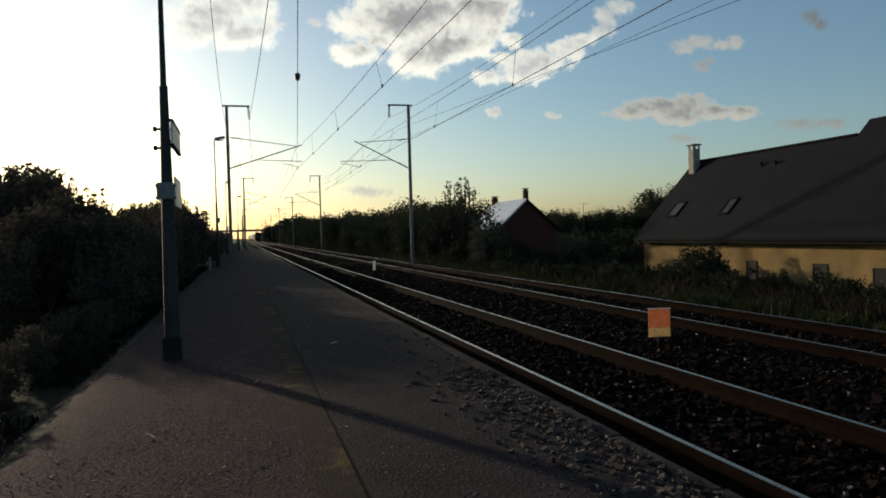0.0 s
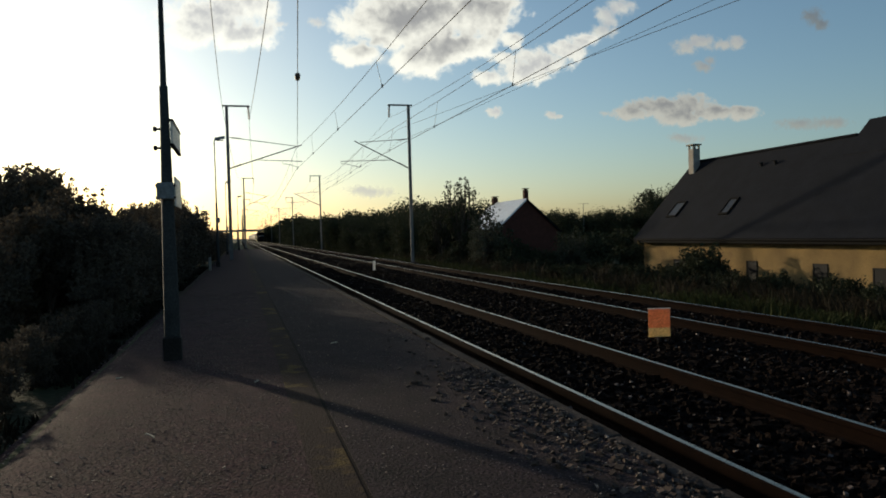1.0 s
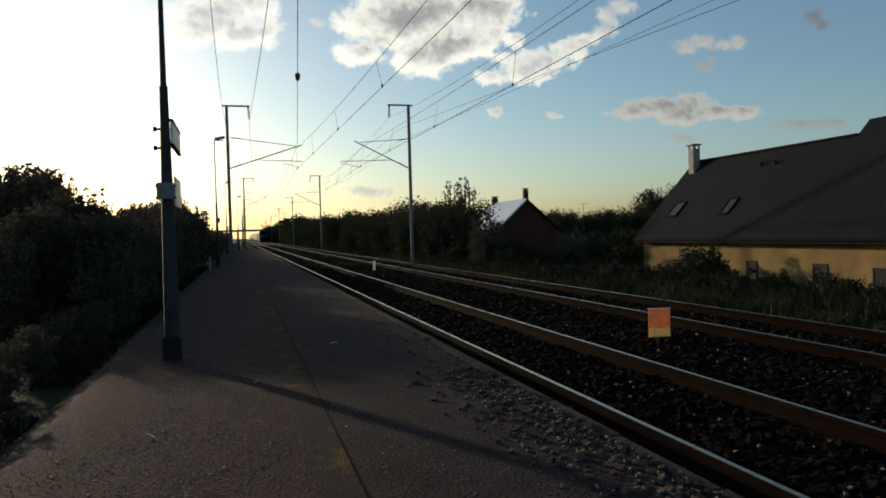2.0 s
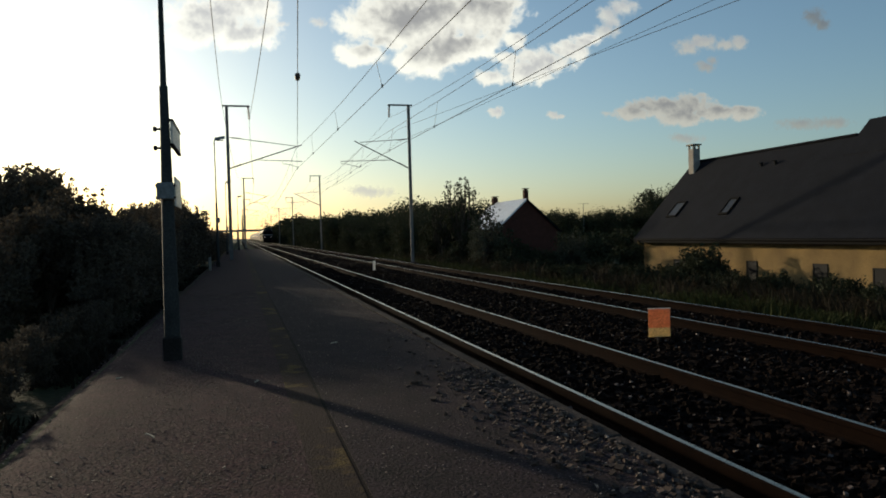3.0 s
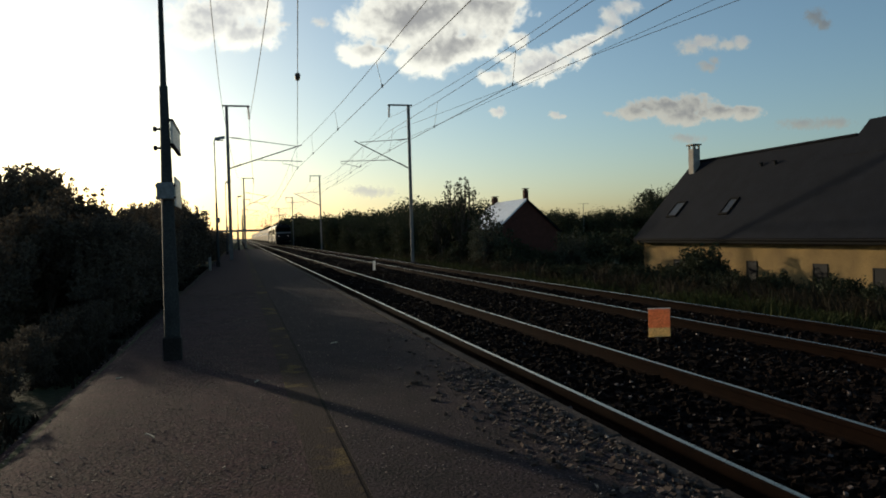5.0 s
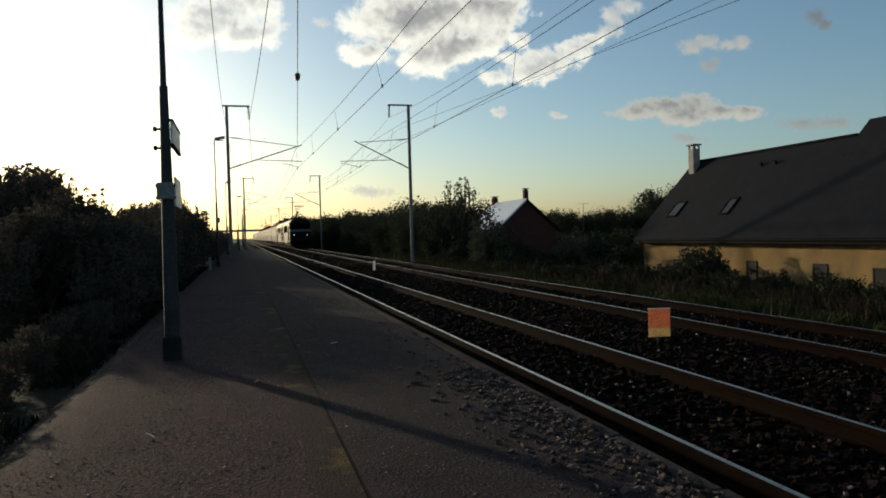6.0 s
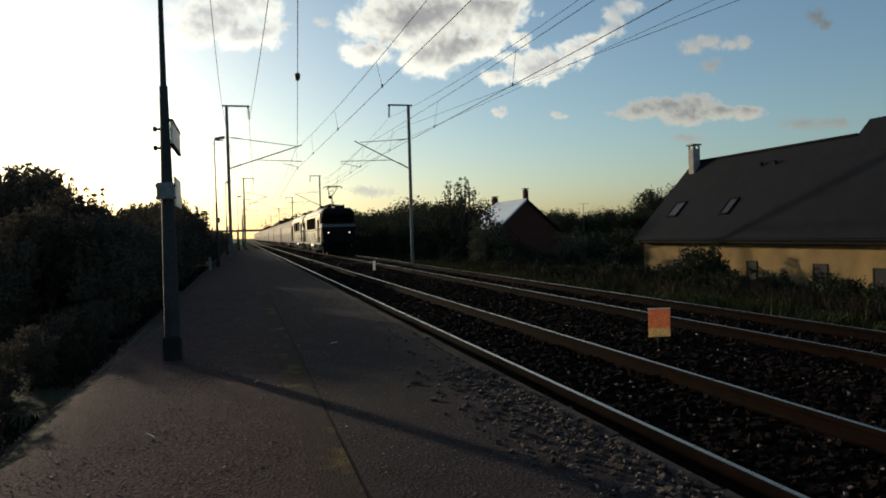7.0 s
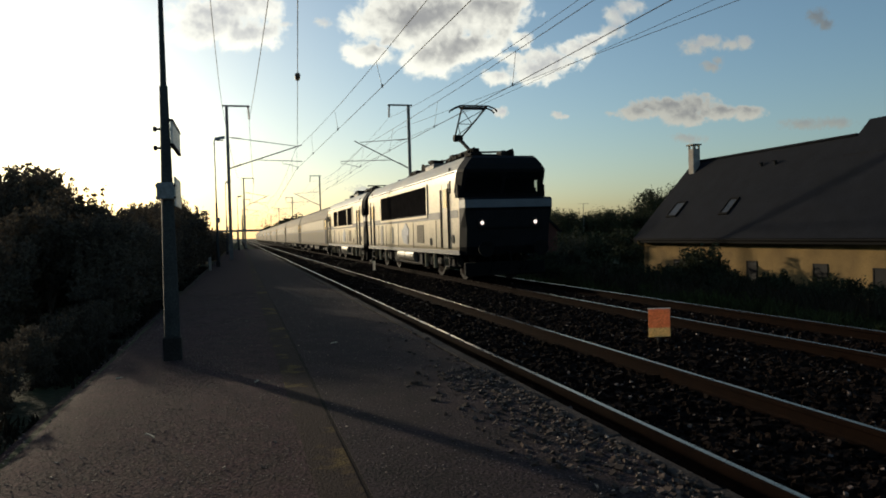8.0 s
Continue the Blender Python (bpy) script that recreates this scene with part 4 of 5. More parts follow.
def build_coach():
    coach = tagged(empty("passenger_coach"), "long pale grey passenger coach with tinted windows", "railway coach", "train")
    half = [(1.36, 0.78), (1.41, 1.0), (1.41, 2.95), (1.33, 3.3), (1.1, 3.7), (0.6, 3.98), (0.0, 4.05)]
    bm = bmesh.new()
    prism(bm, half + [(-x, z) for x, z in half[::-1][1:]], 0.45, COACH - 0.45)
    part("body", bm, M_COACH, coach)
    for s in (-1, 1):
        bm = bmesh.new()
        box(bm, s * 1.414 - 0.004, s * 1.414 + 0.004, 0.4, COACH - 0.4, 1.95, 2.02)
        part("stripe", bm, M_LOCOGREY, coach, "thin grey stripe")
        for i in range(11):
            y = 2.7 + i * 1.94
            bm = bmesh.new()
            box(bm, s * 1.412 - 0.008, s * 1.412 + 0.008, y, y + 1.6, 2.1, 2.85, 0.005)
            part("window", bm, M_ROOFPANE, coach)
        for y in (0.75, COACH - 1.6):
            bm = bmesh.new()
            box(bm, s * 1.413 - 0.012, s * 1.413 + 0.012, y, y + 0.85, 0.95, 2.95, 0.01)
            door = part("door", bm, M_UNDER, coach, "dark grey entrance door")
            bm = bmesh.new()
            box(bm, s * 1.428 - 0.006, s * 1.428 + 0.006, y + 0.2, y + 0.65, 2.0, 2.8, 0.004)
            part("door_window", bm, M_GLASS, door)
        for yc in (4.0, COACH - 4.0):
            bm = bmesh.new()
            box(bm, *sorted((s * 0.95, s * 1.1)), yc - 1.6, yc + 1.6, 0.42, 0.62, 0.03)
            for dy in (-1.28, 1.28):
                box(bm, *sorted((s * 0.98, s * 1.18)), yc + dy - 0.16, yc + dy + 0.16, 0.32, 0.62, 0.03)
                bar(bm, (s * 0.69, yc + dy, 0.46), (s * 0.83, yc + dy, 0.46), 0.46, seg=16)
            part("bogie", bm, M_UNDER, coach)
    bm = bmesh.new()
    box(bm, -1.2, 1.2, 8.5, 12.5, 0.4, 0.8, 0.04)
    box(bm, -1.2, 1.2, 14.0, 17.0, 0.45, 0.8, 0.04)
    part("underfloor_case", bm, M_UNDER, coach)
    for y0, y1 in ((0.0, 0.45), (COACH - 0.45, COACH)):
        bm = bmesh.new()
        box(bm, -0.75, 0.75, y0, y1, 1.0, 3.3, 0.05)
        part("gangway", bm, M_UNDER, coach, "black rubber gangway bellows")
    return coach


# where the train's front stands along the line, second by second
HEAD = [(0.0, 335.0), (3.0, 216.9), (4.0, 177.3), (4.5, 157.4), (6.0, 97.6), (6.5, 78.4), (7.0, 58.8), (7.5, 39.9), (8.0, 20.2)]


# ---- houses ----
def slab(bm, quad, t):
    """A flat slab: four corners and a thickness downwards along the normal."""
    q = [Vector(p) for p in quad]
    n = (q[1] - q[0]).cross(q[3] - q[0]).normalized() * t
    n = -n if n.z < 0 else n
    a = [bm.verts.new(p) for p in q]
    b = [bm.verts.new(p - n) for p in q]
    bm.faces.new(a)
    bm.faces.new(b[::-1])
    for i in range(4):
        j = (i + 1) % 4
        bm.faces.new((a[j], a[i], b[i], b[j]))
    bmesh.ops.recalc_face_normals(bm, faces=bm.faces)
    return bm


def gable_walls(bm, x0, x1, y0, y1, z0, ze, zr):
    """Four walls with two gables, as one closed shell."""
    xm = (x0 + x1) / 2
    prism(bm, [(x0, z0), (x1, z0), (x1, ze), (xm, zr), (x0, ze)], y0, y1)
    return bm


def build_near_house():
    house = tagged(empty("house"), "long ochre house with a steep dark slate roof", "house")
    ze, zr, k = 0.98, 5.0, 1.07
    bm = bmesh.new()
    gable_walls(bm, 20.42, 27.1, 4.0, 33.0, -2.2, ze + 0.25, zr - 0.28)
    part("wall", bm, M_RENDERWALL, house, "ochre rendered wall")
    bm = bmesh.new()
    slab(bm, [(20.0, 4.0, ze), (20.0, 33.3, ze), (23.75, 33.3, zr), (23.75, 4.0, zr)], 0.16)
    slab(bm, [(27.5, 33.3, ze), (27.5, 4.0, ze), (23.76, 4.0, zr), (23.76, 33.3, zr)], 0.16)
    part("roof", bm, M_ROOF, house, "steep dark slate roof")
    bm = bmesh.new()
    prism(bm, [(22.9, zr - 1.1), (24.6, zr - 1.1), (24.6, 5.35), (24.3, 5.62), (22.95, 4.2)], 4.0, 22.6)
    part("raised_roof", bm, M_ROOF, house, "taller roof section of dark slate")
    bm = bmesh.new()
    box(bm, 23.62, 23.88, 22.6, 33.32, zr - 0.05, zr + 0.05, 0.03)
    part("ridge_cap", bm, M_ROOF, house)
    # eaves: boxed soffit, gutter and a downpipe at the corner
    bm = bmesh.new()
    box(bm, 19.99, 20.42, 4.0, 33.25, ze - 0.2, ze - 0.165)
    box(bm, 19.985, 20.01, 4.0, 33.25, ze - 0.22, ze - 0.02)
    part("soffit", bm, M_SHADE_BLACK, house, "dark boxed eaves")
    bm = bmesh.new()
    bar(bm, (19.95, 4.0, ze - 0.07), (19.95, 33.28, ze - 0.07), 0.04, seg=8)
    gut = part("gutter", bm, M_SHADE_BLACK, house)
    bm = bmesh.new()
    tube(bm, [(19.93, 32.8, ze - 0.1), (20.0, 32.8, ze - 0.3), (20.34, 32.8, ze - 0.42), (20.36, 32.8, -1.6)], 0.045, 8)
    part("downpipe", bm, M_RENDERWALL, gut)
    bm = bmesh.new()
    box(bm, 23.1, 23.52, 32.4, 32.85, 3.9, 5.62, 0.02)
    ch = part("chimney", bm, M_CHIMNEY, house, "pale rendered chimney stack")
    bm = bmesh.new()
    for x in (23.15, 23.47):
        for y in (32.45, 32.8):
            box(bm, x - 0.04, x + 0.04, y - 0.04, y + 0.04, 5.62, 5.8)
    box(bm, 23.03, 23.59, 32.33, 32.92, 5.8, 5.87, 0.01)
    part("chimney_cap", bm, M_CHIMNEY, ch)
    n = Vector((-k, 0, 1)).normalized()

    def on_roof(x, y, up):
        return Vector((x, y, ze + (x - 20) * k)) + n * up
    for y0, y1, x0, x1 in ((30.93, 31.75, 20.96, 21.68), (27.0, 27.62, 20.96, 21.66)):
        bm = bmesh.new()
        w = 0.07
        for a, b, c, d in ((x0, x0 + w, y0, y1), (x1 - w, x1, y0, y1), (x0 + w, x1 - w, y0, y0 + w), (x0 + w, x1 - w, y1 - w, y1)):
            slab(bm, [on_roof(a, c, 0.07), on_roof(a, d, 0.07), on_roof(b, d, 0.07), on_roof(b, c, 0.07)], 0.08)
        win = part("skylight", bm, M_SHADE_BLACK, house, "roof window with dark frame")
        bm = bmesh.new()
        slab(bm, [on_roof(x0 + w, y0 + w, 0.04), on_roof(x0 + w, y1 - w, 0.04), on_roof(x1 - w, y1 - w, 0.04), on_roof(x1 - w, y0 + w, 0.04)], 0.02)
        part("pane", bm, M_ROOFPANE, win)
    for x, y in ((23.0, 27.2), (23.0, 26.3)):
        bm = bmesh.new()
        p = on_roof(x, y, 0)
        bar(bm, p, p + Vector((-0.05, 0, 0.16)), 0.07, seg=8)
        bar(bm, p + Vector((-0.05, 0, 0.16)), p + Vector((-0.05, 0, 0.2)), 0.13, 0.04, seg=8)
        part("roof_vent", bm, M_UNDER, house)
    for y0, y1, z0, z1 in ((24.55, 25.1, -1.0, -0.02), (20.9, 21.5, -0.9, -0.02), (18.1, 18.9, -1.2, -0.08), (29.5, 30.3, -1.0, -0.1)):
        bm = bmesh.new()
        box(bm, 20.404, 20.417, y0, y1, z0, z1)
        w = part("window", bm, M_CHARCOAL, house, "small window with a charcoal-dark pane")
        bm = bmesh.new()
        for a, b, c, d in ((y0 - 0.05, y1 + 0.05, z0 - 0.06, z0), (y0 - 0.05, y1 + 0.05, z1, z1 + 0.05), (y0 - 0.05, y0, z0, z1), (y1, y1 + 0.05, z0, z1)):
            box(bm, 20.39, 20.418, a, b, c, d)
        part("window_frame", bm, M_UNDER, w)


def build_far_house():
    house = tagged(empty("house"), "brick house with a pale sunlit roof slope", "house")
    bm = bmesh.new()
    gable_walls(bm, 25.7, 32.8, 70.0, 79.8, -2.2, 1.62, 4.78)
    part("wall", bm, M_BRICKWALL, house, "dark red-brown gable wall")
    # the track-facing slope takes a pale colour for the sun glinting on it
    bm = bmesh.new()
    slab(bm, [(25.3, 69.7, 1.4), (25.3, 80.1, 1.4), (29.25, 80.1, 4.95), (29.25, 69.7, 4.95)], 0.14)
    part("roof", bm, M_SUNLIT_SLOPE, house, "roof slope coloured pale for the sun on it")
    bm = bmesh.new()
    slab(bm, [(33.2, 80.1, 1.4), (33.2, 69.7, 1.4), (29.26, 69.7, 4.95), (29.26, 80.1, 4.95)], 0.14)
    part("roof", bm, M_ROOF, house, "dark roof slope")
    for x, y, z, w in ((29.6, 70.9, 5.9, 0.24), (29.2, 79.4, 5.5, 0.3)):
        bm = bmesh.new()
        box(bm, x - w, x + w, y - w, y + w, 4.0, z, 0.02)
        box(bm, x - w - 0.06, x + w + 0.06, y - w - 0.06, y + w + 0.06, z + 0.1, z + 0.18)
        box(bm, x - w * 0.6, x + w * 0.6, y - w * 0.6, y + w * 0.6, z, z + 0.1)
        part("chimney", bm, M_BRICKWALL, house)
    bm = bmesh.new()
    bar(bm, (38, 74, 0), (38, 74, 4.5), 0.03, seg=5)
    bar(bm, (37.4, 74, 4.45), (38.6, 74, 4.45), 0.015, seg=5)
    for i in range(5):
        bar(bm, (37.45 + 0.27 * i, 73.7, 4.45), (37.45 + 0.27 * i, 74.3, 4.45), 0.012, seg=4)
    tagged(part("antenna", bm, M_MAST), "thin rooftop television antenna on a pole", "antenna")


# ---- plants ----
def leaf_mesh(name, clumps, budget, size, seed, mat, squash=0.85, slim=0.5):
    """A crown of many small leaves: clumps are (centre, radius); each leaf is a bent pair of triangles."""
    rnd = np.random.RandomState(seed)
    V, F = [], []
    total = sum(r * r for _, r in clumps)
    for (cx, cy, cz), r in clumps:
        n = max(3, int(budget * r * r / total))
        d = rnd.normal(size=(n, 3))
        d /= np.linalg.norm(d, axis=1)[:, None]
        rad = r * (0.35 + 0.65 * rnd.rand(n) ** 0.6) * (1 + 0.25 * rnd.normal(size=n))
        c = d * rad[:, None] * np.array([1, 1, squash]) + np.array([cx, cy, cz])
        a = rnd.normal(size=(n, 3))
        a /= np.linalg.norm(a, axis=1)[:, None]
        b = np.cross(a, rnd.normal(size=(n, 3)))
        b /= np.linalg.norm(b, axis=1)[:, None]
        s = (size * (0.6 + 0.8 * rnd.rand(n)))[:, None]
        up = np.cross(a, b) * s * 0.18
        o = sum(len(x) for x in V)
        V.append(np.stack([c - a * s, c - b * s * slim + up, c + a * s, c + b * s * slim + up], 1).reshape(-1, 3))
        i = np.arange(n)[:, None] * 4 + o
        F.append(np.concatenate([np.concatenate([i, i + 1, i + 2], 1), np.concatenate([i, i + 2, i + 3], 1)]))
    V, F = np.concatenate(V), np.concatenate(F)
    me = bpy.data.meshes.new(name)
    me.from_pydata(V.tolist(), [], F.tolist())
    me.materials.append(mat)
    return me


def limb_skeleton(rnd, height, width, limbs):
    """A short trunk that forks into limbs; returns the polylines with radii, and the limb ends."""
    lines = [([(0, 0, -0.4), (rnd.uniform(-.1, .1), rnd.uniform(-.1, .1), height * 0.3), (rnd.uniform(-.2, .2), rnd.uniform(-.2, .2), height * 0.62)], [height * 0.03, height * 0.022, height * 0.012])]
    ends = []
    for i in range(limbs):
        a = 2 * math.pi * (i + rnd.random() * 0.7) / limbs
        z0 = height * rnd.uniform(0.12, 0.45)
        reach = width * rnd.uniform(0.45, 0.95)
        z1 = height * rnd.uniform(0.4, 0.95)
        mid = (math.cos(a) * reach * 0.45, math.sin(a) * reach * 0.45, z0 + (z1 - z0) * 0.6)
        end = (math.cos(a) * reach, math.sin(a) * reach, z1)
        lines.append(([(0, 0, z0), mid, end], [height * 0.014, height * 0.009, height * 0.003]))
        ends.extend([mid, end])
        for _ in range(2):
            b = a + rnd.uniform(-0.9, 0.9)
            e2 = (mid[0] + math.cos(b) * reach * 0.4, mid[1] + math.sin(b) * reach * 0.4, mid[2] + height * rnd.uniform(0.05, 0.25))
            lines.append(([mid, e2], [height * 0.007, height * 0.003]))
            ends.append(e2)
    return lines, ends


def build_plant(name, label, category, group, height, width, limbs, budget, leaf, seed, mat, shoots=0, low=True, clump=0.34):
    rnd = random.Random(seed)
    plant = tagged(empty(name), label, category, group)
    lines, ends = limb_skeleton(rnd, height, width, limbs)
    clumps = []
    for e in ends:
        clumps.append((e, width * rnd.uniform(clump * 0.6, clump * 1.2)))
    if low:
        for i in range(limbs):
            a = rnd.uniform(0, 6.3)
            clumps.append(((math.cos(a) * width * rnd.uniform(0.1, 0.8), math.sin(a) * width * rnd.uniform(0.1, 0.8), height * rnd.uniform(0.08, 0.45)), width * rnd.uniform(clump, clump * 1.3)))
    for i in range(shoots):
        a = rnd.uniform(0, 6.3)
        r = width * rnd.uniform(0.1, 0.7)
        x, y, z = math.cos(a) * r, math.sin(a) * r, height * rnd.uniform(0.55, 0.85)
        x2, y2, z2 = x + rnd.uniform(-.35, .35) * width * 0.5, y + rnd.uniform(-.3, .3) * width * 0.5, height * rnd.uniform(0.95, 1.12)
        lines.append(([(x * 0.7, y * 0.7, z * 0.7), (x, y, z), (x2, y2, z2)], [height * 0.006, height * 0.004, height * 0.0015]))
        for k in range(5):
            u = 0.25 + 0.18 * k
            clumps.append(((x + (x2 - x) * u, y + (y2 - y) * u, z + (z2 - z) * u), width * rnd.uniform(0.04, 0.09)))
    bm = bmesh.new()
    for pts, r in lines:
        tube(bm, pts, r, 4)
    part("trunk", bm, M_BARK, plant)
    me = leaf_mesh("crown", clumps, budget, leaf, seed + 100, mat)
    crown = new("crown", me)
    crown.parent = plant
    return plant


def place(proto, spots):
    """Spots are (x, y, z, turn, scale). The prototype itself takes the first."""
    for i, (x, y, z, turn, s) in enumerate(spots):
        m = pose(x, y, z, 0, 0, turn) @ Matrix.Scale(s, 4)
        if i == 0:
            proto.matrix_basis = m
        else:
            c = copy_thing(proto, pose(x, y, z, 0, 0, turn))
            c.matrix_basis = m


def build_hedge():
    rnd = random.Random(21)
    protos = [build_plant("hedge_shrub", "dense dark hedge shrub with ragged twigs beside the platform", "shrub", "hedge shrubs", 2.6, 1.25, 12, 4600, 0.06, 31 + i, M_LEAF, shoots=26, clump=0.22) for i in range(3)]
    rows = [[], [], []]
    tops = [(-4, 0.6), (2, 0.6), (8, 0.6), (12.0, 0.7), (13.6, 1.3), (14.6, 2.0), (15.5, 2.0), (17.7, 2.2), (21.8, 1.7), (26, 1.9), (31, 2.3), (38, 3.2), (45, 3.3), (52, 2.3), (72, 2.1), (97, 2.2)]

    def top(y):
        for (a, b), (c, d) in zip(tops, tops[1:]):
            if y <= c:
                return b + (d - b) * (y - a) / (c - a)
        return 2.4
    y = -3.0
    i = 0
    while y < 96:
        for x, k in ((-2.75, 1.0), (-4.3, 1.02)) if 13 < y < 60 else ((-2.75, 1.0),):
            s = (top(y) + 0.1) / 2.75 * k * rnd.uniform(0.93, 1.03)
            xx = x - (s - 0.8) * 0.9 if s > 0.5 else x + 0.45
            xx += 0.55 if y > 52 else 0
            rows[i % 3].append((xx + rnd.uniform(-0.15, 0.15), y + rnd.uniform(-0.3, 0.3), -0.12, rnd.uniform(0, 360), s))
            i += 1
        y += (1.25 if y < 30 else 1.9) if y > 12.5 else 0.75
    # the taller row behind; its unseen near part is sized to shape the sunlight
    y = 2.0
    while y < 42:
        for x in (-6.3, -8.2):
            # unseen before y 17: raised up to y 14.5 to shade the low shrubs
            want = 2.1 if y < 14.5 else 1.5 if y < 17 else (1.9 if y < 22 else 2.7)
            if x < -7:
                want = 2.2 if y < 26.5 else (2.8 if y < 30 else 3.3)
            rows[i % 3].append((x + rnd.uniform(-0.3, 0.3), y + rnd.uniform(-0.3, 0.3), -0.12, rnd.uniform(0, 360), (want + 0.1) / 2.75 * rnd.uniform(0.88, 1.04)))
            i += 1
        y += 1.6
    y = 98.0
    while y < 300:
        for x in (-3.0 - 0.006 * y, -6.5 - 0.012 * y):
            rows[i % 3].append((x + rnd.uniform(-0.4, 0.4), y, -0.12, rnd.uniform(0, 360), (1.75 + 0.0065 * y) / 2.75 * rnd.uniform(0.95, 1.04)))
            i += 1
        y += 2.2 if y < 140 else 4.0
    for p, r in zip(protos, rows):
        place(p, r)
    # open, twiggy tops that stand above the dense hedge
    open_ones = [build_plant("hedge_shrub", "open leafy shrub with thin twigs against the sky", "shrub", "hedge shrubs", 3.0, 1.3, 13, 6500, 0.05, 131 + k, M_LEAF, shoots=30, low=False, clump=0.2) for k in range(2)]
    place(open_ones[0], [(-6.4, 22.3, -0.1, 0, 1.06), (-6.6, 25.4, -0.1, 130, 1.25), (-6.5, 27.0, -0.1, 20, 1.22), (-8.2, 32.0, -0.1, 250, 1.42), (-3.5, 17.6, -0.1, 40, 0.86), (-3.4, 33.0, -0.1, 220, 1.0), (-3.6, 43.5, -0.1, 10, 1.22), (-3.5, 16.8, -0.1, 250, 0.8), (-3.3, 28.5, -0.1, 150, 0.88), (-3.2, 24.0, -0.1, 80, 0.74)])
    place(open_ones[1], [(-6.3, 23.9, -0.1, 60, 1.2), (-6.9, 28.6, -0.1, 200, 1.18), (-8.2, 34.5, -0.1, 90, 1.46), (-3.6, 15.4, -0.1, 310, 0.72), (-3.4, 18.9, -0.1, 100, 0.78), (-3.5, 38.5, -0.1, 300, 1.12), (-8.0, 29.5, -0.1, 20, 1.2), (-3.6, 41.0, -0.1, 70, 1.2), (-3.2, 30.8, -0.1, 210, 0.9), (-3.2, 21.4, -0.1, 15, 0.72)])


def build_right_plants():
    rnd = random.Random(8)
    trees = [build_plant("tree", "dark bushy tree in the belt beside the line", "tree", "tree belt", 6.5, 2.6, 13, 8000, 0.12, 51 + i, M_LEAFDARK, shoots=2, clump=0.42) for i in range(3)]
    far_trees = [build_plant("tree", "dark bushy tree in the far belt", "tree", "tree belt", 6.5, 2.6, 11, 2400, 0.24, 151 + i, M_LEAFDARK, shoots=0, clump=0.42) for i in range(2)]
    far_rows = [[], []]
    rows = [[], [], []]
    i = 0
    y = 50.0
    while y < 560:
        for x in (15.5, 20.0, 26.0):
            if x > 22 and y < 84:
                continue
            if x > 17 and y < 58:
                continue
            xx = x + rnd.uniform(-1.2, 1.2) + max(0, (y - 200) * 0.012)
            want = 3.6 + 0.017 * min(y, 260) + (0.9 if x > 18 else 0)
            if 0.335 < xx / y < 0.43 and y < 72:
                want *= 0.5
            (rows[i % 3] if y < 105 else far_rows[i % 2]).append((xx, y + rnd.uniform(-1.5, 1.5), -1.5, rnd.uniform(0, 360), want / 6.5 * rnd.uniform(0.7, 1.14)))
            i += 1
        y += 3.2 if y < 120 else (6 if y < 250 else 10)
    for x in range(40, 130, 4):
        far_rows[i % 2].append((x + rnd.uniform(-1, 1), 118 + rnd.uniform(-6, 6), -1.5, rnd.uniform(0, 360), rnd.uniform(0.82, 1.0)))
        i += 1
    for x in range(44, 140, 4):
        far_rows[i % 2].append((x + rnd.uniform(-1, 1), 136 + rnd.uniform(-4, 4), -1.5, rnd.uniform(0, 360), rnd.uniform(0.85, 1.0)))
        i += 1
    for x, y, s in ((16.6, 250, 1.62), (17.6, 256, 1.5), (15.2, 300, 1.2), (13.6, 305, 1.22), (12.4, 300, 1.15)):
        far_rows[i % 2].append((x, y, -1.2, rnd.uniform(0, 360), s))
        i += 1
    for x, y, s in ((76, 118, 1.55), (79, 121, 1.6), (73.5, 119, 1.2), (36, 92, 0.85), (41, 95, 0.9), (46, 96, 0.9), (50, 99, 0.92), (54, 98, 0.9), (58, 101, 0.95), (62, 100, 0.92), (66, 103, 0.95), (33, 60, 0.4), (37, 62, 0.42), (42, 64, 0.45)):
        rows[i % 3].append((x, y, -1.5, rnd.uniform(0, 360), s))
        i += 1
    for p, r in zip(trees + far_trees, rows + far_rows):
        place(p, r)
    twiggy = build_plant("tree", "open twiggy young tree with long bare shoots", "tree", "tree belt", 6.4, 1.7, 9, 4200, 0.075, 71, M_LEAFDARK, shoots=30, clump=0.2)
    place(twiggy, [(14.6, 46.5, -1.3, 0, 0.92), (14.2, 49.8, -1.3, 80, 0.7)])
    pale = build_plant("tree", "open pale-leaved young tree on the bank", "tree", "tree belt", 3.7, 1.5, 14, 5200, 0.06, 75, M_LEAFPALE, shoots=14, clump=0.24)
    place(pale, [(14.2, 40.5, -1.2, 30, 0.96), (14.9, 41.8, -1.2, 170, 0.85), (17.4, 35.5, -1.4, 90, 0.7)])
    shrubs = [build_plant("shrub", "rough dark shrub on the railway bank", "shrub", "bank shrubs", 2.2, 1.3, 8, 2300, 0.1, 81 + k, M_LEAFDARK, shoots=7) for k in range(2)]
    spots = [[], []]
    for k in range(70):
        y = rnd.uniform(20, 66)
        x = rnd.uniform(14.5, 19.0) if y > 36 else rnd.uniform(15.5, 18.8)
        s = rnd.uniform(0.55, 0.95) if y > 36 else rnd.uniform(0.3, 0.62)
        spots[k % 2].append((x, y, terrain(x, y) - 0.05, rnd.uniform(0, 360), s))
    for k in range(46):
        y = rnd.uniform(11, 33)
        x = rnd.uniform(17.2, 19.6)
        spots[k % 2].append((x, y, terrain(x, y) - 0.05, rnd.uniform(0, 360), rnd.uniform(0.32, 0.6)))
